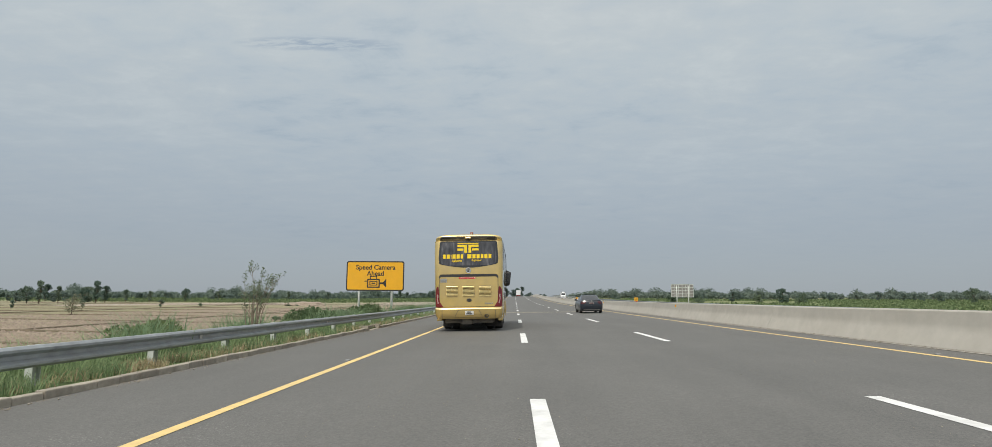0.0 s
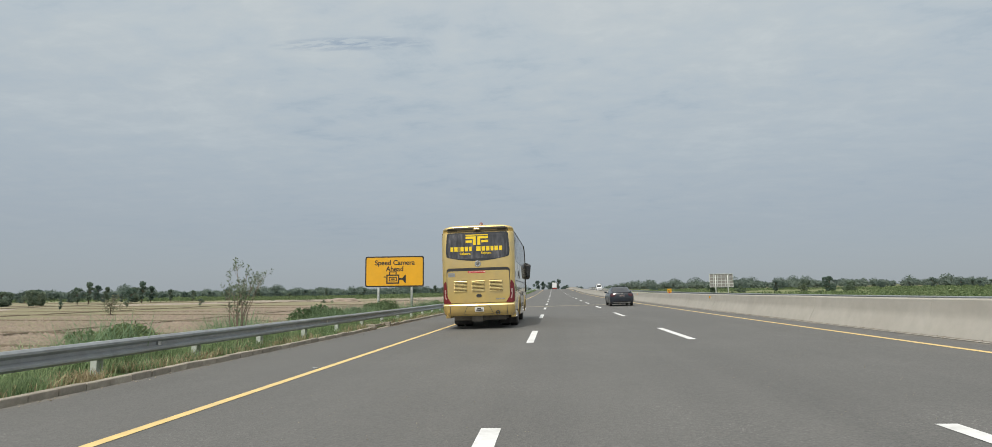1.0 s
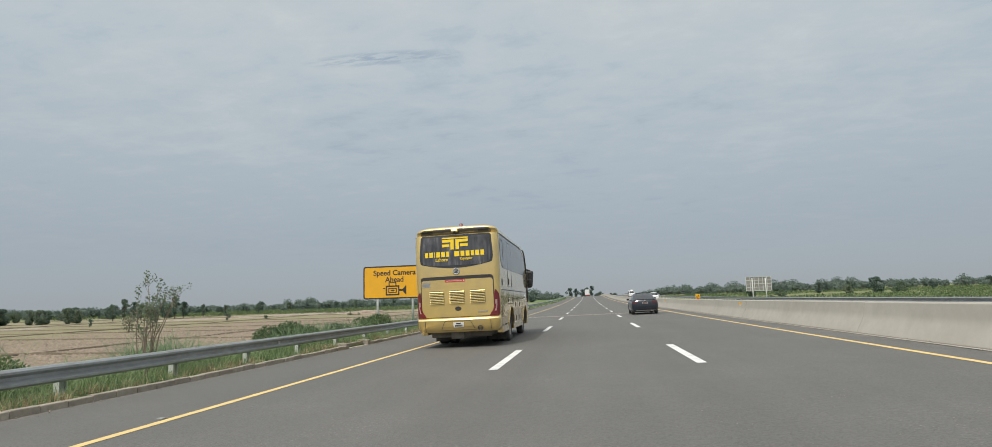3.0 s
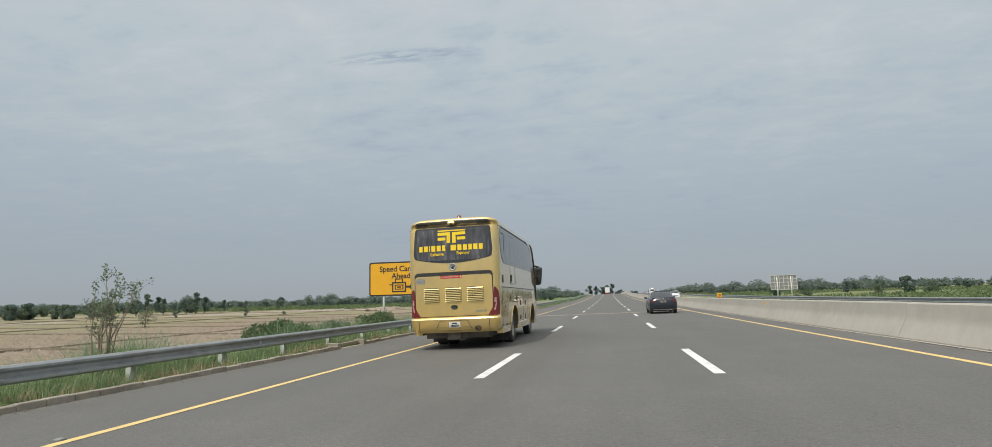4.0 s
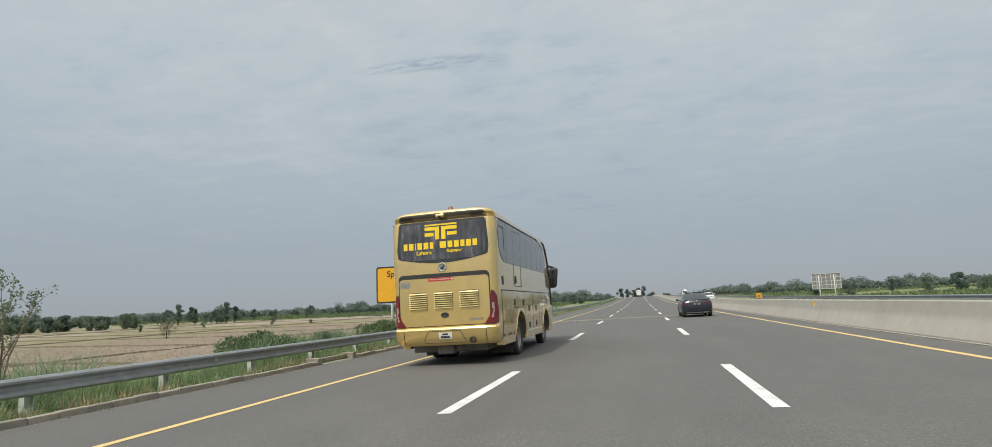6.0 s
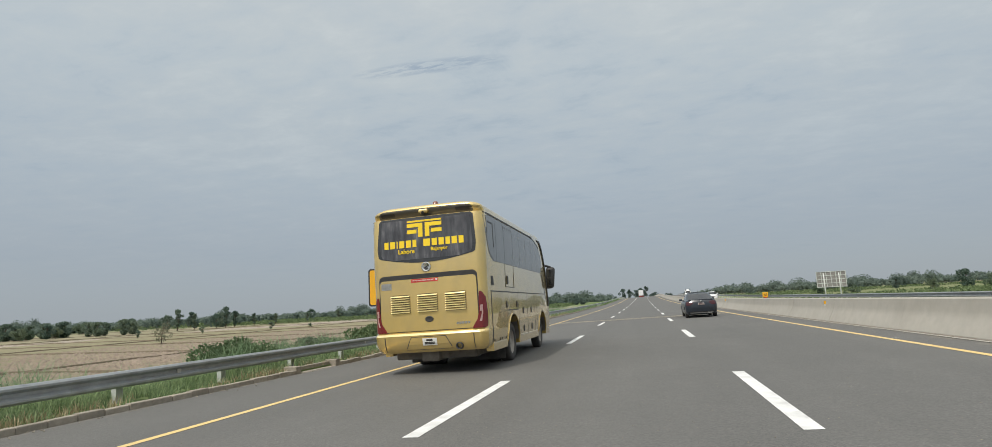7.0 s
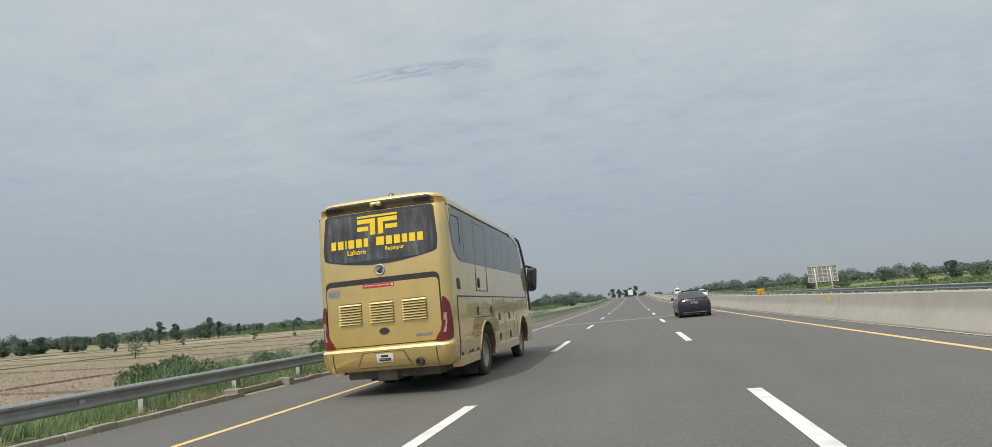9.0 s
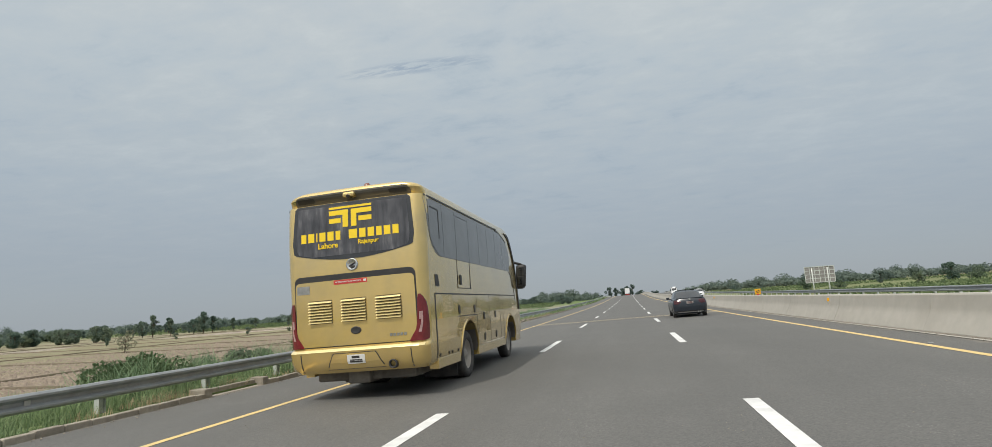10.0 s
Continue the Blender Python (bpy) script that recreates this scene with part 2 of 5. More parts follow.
def streaked_glass():
    """Tinted glass with curtains' folds and dust running down behind it."""
    m = material("curtained_glass", (0.02, 0.02, 0.022), 0.12, vary=0.2, scale=2.0, spec=0.6)
    nt = m.node_tree
    place = node(nt, "ShaderNodeTexCoord").outputs["Object"]
    tall = node(nt, "ShaderNodeMapping", Vector=place, Scale=(4.5, 1.0, 0.8)).outputs[0]
    folds = node(nt, "ShaderNodeTexNoise", Vector=tall, Scale=1.6, Detail=5.0, Roughness=0.6).outputs["Fac"]
    broad = node(nt, "ShaderNodeTexNoise", Vector=place, Scale=1.7, Detail=3.0).outputs["Fac"]
    mixed = maths(nt, "ADD", maths(nt, "MULTIPLY", folds, 0.6), maths(nt, "MULTIPLY", broad, 0.4))
    out = ramp(nt, mixed, [(0.40, (0.032, 0.033, 0.038)), (0.54, (0.072, 0.072, 0.080)), (0.68, (0.19, 0.185, 0.19))])
    nt.links.new(out, nt.nodes["Principled BSDF"].inputs["Base Color"])
    return m


M_REARGLASS = streaked_glass()
M_GLASS = material("tinted_glass", (0.018, 0.02, 0.023), 0.07, vary=0.2, scale=2.0, stain=0.5, stain_colour=(0.06, 0.058, 0.055), stain_scale=1.3, coat=0.3, spec=0.6)
# reflected sky is put into the grey of the glazing band and side panes
M_BAND = material("glazing_frame", (0.140, 0.141, 0.139), 0.16, vary=0.15, stain=0.4, stain_colour=(0.10, 0.095, 0.09))
M_SIDEGLASS = material("dusty_tinted_glass", (0.168, 0.171, 0.170), 0.12, vary=0.12, scale=1.5, stain=0.5, stain_colour=(0.19, 0.185, 0.175), stain_scale=0.9, spec=0.6)
# paler gold that stands in for highlights on bumper ledge and slats
M_GOLD_GLINT = material("bright_gold_trim", (0.86, 0.72, 0.36), 0.22, metal=0.25, vary=0.05, coat=0.6)
M_BLACK = material("black_plastic", (0.028, 0.027, 0.027), 0.5, vary=0.2, stain=0.3, stain_colour=(0.07, 0.065, 0.06))
M_UNDER = material("dusty_underside", (0.125, 0.113, 0.096), 0.9, vary=0.3, scale=4, stain=0.5, stain_colour=(0.21, 0.18, 0.145), stain_scale=2)
M_RUBBER = material("tyre_rubber", (0.045, 0.043, 0.041), 0.85, vary=0.25, scale=9, stain=0.6, stain_colour=(0.15, 0.135, 0.115), stain_scale=3)
M_DARKRED = material("dark_red_lens", (0.06, 0.012, 0.015), 0.18, vary=0.2, scale=8, coat=0.4)
M_RED = material("red_lamp_lens", (0.15, 0.012, 0.016), 0.18, vary=0.2, scale=8, coat=0.6)
M_LAMPPALE = material("pale_red_lens", (0.42, 0.25, 0.24), 0.2, vary=0.2, scale=20, coat=0.4)
M_LENS = material("clear_lamp_lens", (0.62, 0.58, 0.56), 0.15, vary=0.1, coat=0.6)
M_LOGO = material("yellow_vinyl", (0.86, 0.60, 0.012), 0.5, vary=0.05)
M_FLASH = material("pale_metal", (0.5, 0.5, 0.48), 0.4, metal=0.3, vary=0.1)
M_SLOT = material("grille_backing", (0.10, 0.07, 0.028), 0.6, vary=0.2)
M_CHROME = material("chrome", (0.62, 0.62, 0.60), 0.16, metal=1.0, vary=0.06)
M_RIM = material("dusty_steel_rim", (0.34, 0.31, 0.27), 0.55, metal=0.3, vary=0.15, stain=0.4)
M_PLATE = material("white_plate", (0.68, 0.68, 0.65), 0.5, vary=0.05)
M_DUSTPLATE = material("dusty_plate", (0.36, 0.33, 0.31), 0.6, vary=0.1, stain=0.4, stain_colour=(0.25, 0.2, 0.17), stain_scale=6)
M_INK = material("dark_ink", (0.03, 0.028, 0.025), 0.6, vary=0.1)
M_STICKER = material("red_sticker", (0.50, 0.035, 0.03), 0.5, vary=0.08)
M_TAG = material("grey_sticker", (0.24, 0.245, 0.24), 0.45, vary=0.2, scale=12)
M_BEACON = material("orange_beacon", (0.20, 0.07, 0.045), 0.35, vary=0.1, coat=0.5)
M_CARPAINT = material("black_car_paint", (0.014, 0.020, 0.029), 0.30, vary=0.2, stain=0.5, stain_colour=(0.030, 0.040, 0.052), coat=0.55, spec=0.4)
M_CARPAINT.node_tree.nodes["Principled BSDF"].inputs["Coat Roughness"].default_value = 0.10
M_WHITEPAINT = material("white_car_paint", (0.74, 0.75, 0.75), 0.28, vary=0.04, stain=0.25, stain_colour=(0.55, 0.54, 0.51), coat=0.5)
M_SIGN = material("yellow_sign_sheet", (0.78, 0.395, 0.012), 0.5, vary=0.05, scale=2, stain=0.25, stain_colour=(0.66, 0.38, 0.06))
M_BARK = material("bark", (0.13, 0.10, 0.075), 0.95, vary=0.3, scale=8, bump=0.6, bump_scale=20)
M_TWIG = material("dry_twig", (0.20, 0.16, 0.12), 0.95, vary=0.25, scale=8)
M_LEAF = leaf_material("leaf_green", (0.122, 0.172, 0.144), (0.205, 0.272, 0.213), 0.52)
M_LEAF_PALE = leaf_material("leaf_olive", (0.122, 0.168, 0.122), (0.208, 0.265, 0.188), 0.52)
# far leaves are paler and bluer: distance haze is put into their colour
M_LEAF_HAZED = leaf_material("far_leaf", (0.138, 0.186, 0.172), (0.205, 0.260, 0.226), 0.52)
M_TWIGLEAF = leaf_material("sparse_leaf", (0.17, 0.18, 0.13), (0.33, 0.34, 0.25), 0.4)
M_BUSH = leaf_material("bush_leaf", (0.080, 0.122, 0.062), (0.175, 0.238, 0.118), 0.35)
M_GRASS = leaf_material("grass_blade", (0.155, 0.235, 0.128), (0.375, 0.490, 0.290), 0.58)
M_STRAW = leaf_material("straw_blade", (0.40, 0.315, 0.20), (0.62, 0.52, 0.35), 0.3)
M_CROP = leaf_material("crop_leaf", (0.125, 0.178, 0.088), (0.225, 0.285, 0.148), 0.45)
M_SOIL = material("soil", (0.29, 0.235, 0.185), 0.95, vary=0.3, scale=4, stain=0.5, stain_colour=(0.20, 0.155, 0.115), stain_scale=0.8, bump=0.7, bump_scale=8)
# darker brown soil with greenish patches, for the bunds
M_DARKSOIL = material("damp_soil", (0.150, 0.118, 0.084), 0.95, vary=0.3, scale=3, stain=0.6, stain_colour=(0.11, 0.11, 0.055), stain_scale=0.4, bump=0.7, bump_scale=8)
M_SHEET = material("bare_sheet", (0.277, 0.264, 0.254), 0.6, metal=0.2, vary=0.12, scale=5, stain=0.5, stain_colour=(0.30, 0.27, 0.25), stain_scale=1.0)
# the gold brow's shade under the roof lip, put into a dark colour
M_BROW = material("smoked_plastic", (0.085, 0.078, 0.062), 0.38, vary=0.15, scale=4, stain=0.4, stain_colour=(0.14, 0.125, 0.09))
M_RUMBLE = material("rumble_strip", (0.40, 0.345, 0.25), 0.9, vary=0.2, scale=8, bump=0.4)


# ---- building helpers ----
def part(name, bm, mat, parent=None, label="", smooth=False):
    me = bpy.data.meshes.new(name)
    bm.normal_update()
    bm.to_mesh(me)
    bm.free()
    me.materials.append(mat)
    if smooth:
        for p in me.polygons:
            p.use_smooth = True
    ob = new(name, me)
    if parent is not None:
        ob.parent = parent
    if label:
        ob["label"] = label
    return ob


def thing(name, label, category, m=None, group="", kind=""):
    ob = new(name)
    ob.matrix_basis = m or Matrix()
    return tagged(ob, label, category, group, kind)


def box(bm, x0, x1, y0, y1, z0, z1, bevel=0.0):
    r = bmesh.ops.create_cube(bm, size=1.0, matrix=Matrix.LocRotScale(
        ((x0 + x1) / 2, (y0 + y1) / 2, (z0 + z1) / 2), None, (abs(x1 - x0), abs(y1 - y0), abs(z1 - z0))))
    if bevel:
        edges = list({e for v in r["verts"] for e in v.link_edges})
        bmesh.ops.bevel(bm, geom=edges, offset=bevel, segments=2, affect="EDGES", profile=0.5)
    return bm


def boxed(*a, bevel=0.0):
    return box(bmesh.new(), *a, bevel=bevel)


def rod(bm, a, b, r0, r1=None, seg=10):
    a, b = Vector(a), Vector(b)
    r1 = r0 if r1 is None else r1
    turn = (b - a).to_track_quat("Z", "Y").to_matrix().to_4x4()
    bmesh.ops.create_cone(bm, cap_ends=True, segments=seg, radius1=r0, radius2=max(r1, 1e-4), depth=(b - a).length,
                          matrix=Matrix.Translation((a + b) / 2) @ turn)
    return bm


def lathe(bm, profile, m, seg=28):
    """Turn (radius, height) pairs round the local z axis."""
    rings = []
    for r, h in profile:
        rings.append([bm.verts.new(m @ Vector((r * math.cos(a), r * math.sin(a), h)))
                      for a in (2 * math.pi * i / seg for i in range(seg))])
    for p, q in zip(rings, rings[1:]):
        for i in range(seg):
            j = (i + 1) % seg
            bm.faces.new((p[i], p[j], q[j], q[i]))
    return bm


def patch(rows, mapper, out=0.006, back=-0.004, cols=10):
    """A shallow panel that follows a curved surface: rows of (v, u0, u1), and mapper(u, v, off)."""
    dense = [rows[0]]
    for a, b in zip(rows, rows[1:]):
        n = max(1, math.ceil(abs(b[0] - a[0]) / 0.07)) if abs(b[0] - a[0]) < 1.5 else 1
        dense += [tuple(a[k] + (b[k] - a[k]) * i / n for k in range(3)) for i in range(1, n + 1)]
    rows = dense
    bm = bmesh.new()
    layers = []
    for off in (out, back):
        layers.append([[bm.verts.new(mapper(u0 + (u1 - u0) * i / cols, v, off)) for i in range(cols + 1)] for v, u0, u1 in rows])
    n = len(rows)
    for k, g in enumerate(layers):
        for a in range(n - 1):
            for i in range(cols):
                q = (g[a][i], g[a][i + 1], g[a + 1][i + 1], g[a + 1][i])
                bm.faces.new(q if k == 0 else q[::-1])
    f, b = layers
    for a in range(n - 1):
        bm.faces.new((f[a][0], f[a + 1][0], b[a + 1][0], b[a][0]))
        bm.faces.new((f[a + 1][cols], f[a][cols], b[a][cols], b[a + 1][cols]))
    for i in range(cols):
        bm.faces.new((f[0][i + 1], f[0][i], b[0][i], b[0][i + 1]))
        bm.faces.new((f[n - 1][i], f[n - 1][i + 1], b[n - 1][i + 1], b[n - 1][i]))
    bmesh.ops.recalc_face_normals(bm, faces=bm.faces)
    return bm


def rounded(u0, u1, v0, v1, r=0.05, n=4):
    """Rows for patch() of a rectangle with rounded corners."""
    rows = []
    for i in range(n + 1):
        a = math.pi / 2 * i / n
        rows.append((v0 + r - r * math.cos(a), u0 + r - r * math.sin(a), u1 - r + r * math.sin(a)))
    for v, a, b in rows[::-1]:
        rows.append((v1 - (v - v0), a, b))
    return rows


def lettering(name, text, size, m, mat, parent, label="", depth=0.004):
    """Words as a mesh, centred, lying in the local xy plane of m."""
    cu = bpy.data.curves.new(name, "FONT")
    cu.body, cu.size, cu.extrude, cu.align_x, cu.align_y, cu.offset = text, size, depth, "CENTER", "CENTER", 0.02 * size
    tmp = bpy.data.objects.new(name, cu)
    scene.collection.objects.link(tmp)
    me = bpy.data.meshes.new_from_object(tmp.evaluated_get(bpy.context.evaluated_depsgraph_get()))
    bpy.data.objects.remove(tmp)
    me.transform(m)
    me.materials.clear()
    me.materials.append(mat)
    ob = new(name, me)
    ob.parent = parent
    if label:
        ob["label"] = label
    return ob


def between(keys, z, i):
    if z <= keys[0][0]:
        return keys[0][i]
    for a, b in zip(keys, keys[1:]):
        if z <= b[0]:
            f = (z - a[0]) / (b[0] - a[0])
            return a[i] + (b[i] - a[i]) * f
    return keys[-1][i]


class Shell:
    """A vehicle body as a stack of rounded outlines: keys of (z, half width, rear y, front y), arches of (y, radius)."""

    def __init__(self, keys, rear_r, front_r, bow=0.04, arches=(), hub=0.5, inset=0.4):
        self.keys, self.rr, self.fr, self.bow, self.arches, self.hub, self.inset = keys, rear_r, front_r, bow, arches, hub, inset

    def w(self, z):
        return between(self.keys, z, 1)

    def edge(self, x, r, w):
        over = min(max(abs(x) - (w - r), 0.0), r)
        return r - math.sqrt(max(r * r - over * over, 0)) + self.bow * (x / w) ** 2

    def rear(self, x, z, off=0.0):
        return Vector((x, between(self.keys, z, 2) + self.edge(x, self.rr, self.w(z)) - off, z))

    def front(self, x, z, off=0.0):
        return Vector((x, between(self.keys, z, 3) - self.edge(x, self.fr, self.w(z)) + off, z))

    def side(self, s):
        def on_side(y, z, off=0.0):
            w = self.w(z)
            short = min(max(between(self.keys, z, 2) + self.bow + self.rr - y, 0.0), self.rr * 0.95)
            return Vector((s * (w - self.rr + math.sqrt(self.rr ** 2 - short ** 2) + off), y, z))
        return on_side

    def outline(self, z):
        w, half = self.w(z), []
        rr, fr = min(self.rr, w * 0.9), min(self.fr, w * 0.9)
        for i in range(6):
            half.append(tuple(self.rear((w - rr) * i / 6, z))[:2])
        for i in range(9):
            half.append(tuple(self.rear(w - rr + rr * math.sin(math.pi / 2 * i / 8), z))[:2])
        for yc, r in self.arches:
            a = math.sqrt(max(r * r - (z - self.hub) ** 2, 0.0)) if z < self.hub + r else 0.0
            d = self.inset if a > 0 else 0.0
            half += [(w, yc - a), (w - d, yc - a), (w - d, yc + a), (w, yc + a)]
        for i in range(9):
            half.append(tuple(self.front(w - fr + fr * math.cos(math.pi / 2 * i / 8), z))[:2])
        for i in range(5, -1, -1):
            half.append(tuple(self.front((w - fr) * i / 6, z))[:2])
        return half + [(-x, y) for x, y in half[-2:0:-1]]

    def mesh(self, levels):
        bm = bmesh.new()
        rings = [[bm.verts.new((x, y, z)) for x, y in self.outline(z)] for z in levels]
        n = len(rings[0])
        for p, q in zip(rings, rings[1:]):
            for i in range(n):
                j = (i + 1) % n
                bm.faces.new((p[i], p[j], q[j], q[i]))
        bm.faces.new(rings[-1])
        bm.faces.new(rings[0][::-1])
        bmesh.ops.remove_doubles(bm, verts=bm.verts, dist=0.0008)
        bmesh.ops.recalc_face_normals(bm, faces=bm.faces)
        return bm


def shade(ob, degrees=32):
    """Smooth faces, but for edges sharper than that."""
    me = ob.data
    bm = bmesh.new()
    bm.from_mesh(me)
    for f in bm.faces:
        f.smooth = True
    for e in bm.edges:
        if len(e.link_faces) == 2 and e.calc_face_angle(0) > radians(degrees):
            e.smooth = False
    bm.to_mesh(me)
    bm.free()
    return ob


def wheel(parent, x, y, z, r, width, s, rim_mat, tyre_label="", spokes=0):
    """A wheel with its face to the side s (-1 or 1)."""
    m = pose(x, y, z, 0, 90 * s, 0)
    h = width / 2
    tyre = bmesh.new()
    lathe(tyre, [(r * 0.62, -h), (r * 0.9, -h), (r * 0.98, -h * 0.8), (r, -h * 0.5), (r, h * 0.5), (r * 0.98, h * 0.8), (r * 0.9, h),
                 (r * 0.66, h), (r * 0.60, h * 0.7)], m)
    w = part("wheel", tyre, M_RUBBER, parent, tyre_label, True)
    rim = bmesh.new()
    lathe(rim, [(r * 0.62, h * 0.85), (r * 0.56, h * 0.55), (r * 0.40, h * 0.20), (r * 0.30, h * 0.35), (r * 0.14, h * 0.75), (0.001, h * 0.78)], m, 24)
    part("rim", rim, rim_mat, w, "", True)
    for i in range(spokes):
        a = 2 * math.pi * i / spokes
        sp = bmesh.new()
        rod(sp, m @ Vector((r * 0.12 * math.cos(a), r * 0.12 * math.sin(a), h * 0.72)),
            m @ Vector((r * 0.60 * math.cos(a), r * 0.60 * math.sin(a), h * 0.78)), r * 0.075, r * 0.06, 6)
        part("spoke", sp, M_CHROME, w)
    return w


# ---- the lie of the land ----
FALL = 0.020


def lift(y):
    """The road: a sag that climbs to a crest ahead."""
    if y < 215.0:
        return 4.2e-5 * max(y + 12.0, 0.0) ** 2
    over = min(y - 215.0, 60.0)
    return 2.164 + 0.0191 * (over - over * over / 120.0)


def plain_lift(y):
    """The open land, which rises gently all the way to the skyline."""
    y = min(y, 650.0)
    return 0.0095 * (math.sqrt((y - 85) ** 2 + 900) + (y - 85)) / 2 - 0.015


def road_z(x, y):
    return FALL * x + lift(y)


def other_z(x, y):
    return 0.17 + lift(y)


PROFILE = [(-4000, -0.95), (-400, -0.95), (-100, -1.03), (-80, -1.04), (-60, -1.05), (-45, -1.05), (-30, -1.05), (-20, -1.05), (-11.5, -1.05), (-9.2, -0.90), (-6.8, -0.40), (-5.2, -0.06), (-4.27, -0.03),
           (-4.25, -0.4), (11.0, -0.10), (11.6, -0.10), (21.4, -0.10), (21.5, 0.10), (23.0, 0.02), (27.0, -0.5), (36, -0.4), (45, -0.3), (60, -0.13), (75, 0.05), (90, 0.22), (110, 0.45), (220, 1.0), (400, 1.2), (4000, 1.2)]


def ground_z(x, y):
    away = min(max((abs(x - 8.5) - 22.0) / 70.0, 0.0), 1.0)
    away = away * away * (3 - 2 * away)
    rise = lift(y) + (plain_lift(y) - lift(y)) * away
    for (x0, z0), (x1, z1) in zip(PROFILE, PROFILE[1:]):
        if x <= x1:
            return z0 + (z1 - z0) * (x - x0) / (x1 - x0) + rise
    return PROFILE[-1][1] + rise


def strip(xs, ys, zf, lift_by=0.0, thick=0.0):
    bm = bmesh.new()
    rows = [[bm.verts.new((x, y, zf(x, y) + lift_by)) for x in xs] for y in ys]
    for a, b in zip(rows, rows[1:]):
        for i in range(len(xs) - 1):
            bm.faces.new((a[i], a[i + 1], b[i + 1], b[i]))
    return bm


YS = [-4000, -1000, -300, -100] + list(range(-60, 201, 4)) + list(range(220, 801, 20)) + [1000, 1500, 2500, 4000]
ground = tagged(part("ground", strip([p[0] for p in PROFILE], YS, ground_z), M_FIELD), "tan ploughed field soil with green verges", "ground", kind="structure")
RYS = [y for y in YS if -100 <= y <= 1500]
road = tagged(part("road", strip([-4.12, -1.5, 1.95, 5.8, 9.7, 11.2], RYS, road_z), M_ASPHALT), "grey asphalt motorway with three lanes", "road", kind="structure")
other_road = tagged(part("road_opposite", strip([11.4, 15.0, 18.5, 21.45], RYS, other_z), M_ASPHALT), "grey asphalt of the opposite carriageway", "road", kind="structure")

# ---- road markings ----
for name, x, width, mat, what in (("edge_line", -1.43, 0.14, M_YELLOW, "solid yellow edge line painted on asphalt"),
                                  ("edge_line", 9.67, 0.14, M_YELLOW, "solid yellow edge line painted on asphalt")):
    tagged(part(name, strip([x - width / 2, x + width / 2], RYS, road_z, 0.005), mat), what, "road marking", kind="structure")
DASH, DASH_AT = 13.4, 9.6
for x in (2.0, 5.82):
    for i in range(-3, 30):
        y = DASH_AT + DASH * i
        bm = strip([x - 0.09, x + 0.09], [y - 2.2, y - 0.7, y + 0.7, y + 2.2], road_z, 0.005)
        tagged(part("lane_dash", bm, M_WHITE), "worn white lane dash painted on asphalt", "road marking", "lane dashes", "structure")
bm = bmesh.new()
for k in range(4):
    y = 27.6 + 0.45 * k
    for i in range(24):
        x = -1.3 + i * 0.455
        r = strip([x, x + 0.42], [y, y + 0.22], road_z, 0.012)
        me = bpy.data.meshes.new("t")
        r.to_mesh(me)
        r.free()
        bm.from_mesh(me)
        bpy.data.meshes.remove(me)
tagged(part("rumble_strip", bm, M_RUMBLE), "tan worn rumble strip across the lanes", "road marking", kind="structure")
gutter = tagged(part("gutter_edge", strip([10.62, 10.70], RYS, road_z, 0.012), M_CONCRETE), "pale concrete gutter edge along the barrier", "trim", kind="structure")


def build_studs():
    bm = bmesh.new()
    box(bm, -0.045, 0.045, -0.04, 0.04, -0.01, 0.018, bevel=0.01)
    first = None
    for x in (-1.57, 9.83):
        for i in range(-1, 8):
            y = 3.2 + 13.5 * i
            o = part("road_stud", bm, M_TAG) if first is None else new("road_stud", first.data)
            first = first or o
            o.location = (x, y, road_z(x, y) + 0.006)
            tagged(o, "small worn reflective stud beside the yellow line", "road stud", "road studs")


build_studs()

# ---- concrete median barrier ----
def barrier_piece(length):
    side = [(10.91, 0.0), (10.955, 0.10), (11.015, 0.22), (11.075, 0.34), (11.11, 0.42), (11.13, 0.50), (11.178, 0.772), (11.205, 0.805)]
    pts = side + [(11.38, 0.805), (11.395, 0.79), (11.44, 0.42), (11.47, 0.33), (11.62, 0.10), (11.62, -0.25), (10.92, -0.25)]
    bm = bmesh.new()
    ends = [[bm.verts.new((x - 11.28, y, z)) for x, z in pts] for y in (0.0, length)]
    n = len(pts)
    for i in range(n):
        j = (i + 1) % n
        bm.faces.new((ends[0][i], ends[0][j], ends[1][j], ends[1][i]))
    bm.faces.new(ends[0][::-1])
    bm.faces.new(ends[1])
    bmesh.ops.recalc_face_normals(bm, faces=bm.faces)
    return bm


BARRIER = tagged(new("median_barrier"), "weathered grey concrete median barrier beside the road", "barrier", kind="structure")
piece = shade(part("barrier_segment", barrier_piece(5.985), M_CONCRETE, BARRIER), 24)
piece.location = (11.28, -72, road_z(11.0, -72))
for i in range(1, 95):
    o = new("barrier_segment", piece.data)
    o.parent = BARRIER
    y = -72 + 6 * i
    o.location = (11.28, y, road_z(11.0, y + 3) + random.uniform(-0.006, 0.006))
    o.rotation_euler = (math.atan2(lift(y + 6) - lift(y), 6), 0, random.uniform(-0.0012, 0.0012))

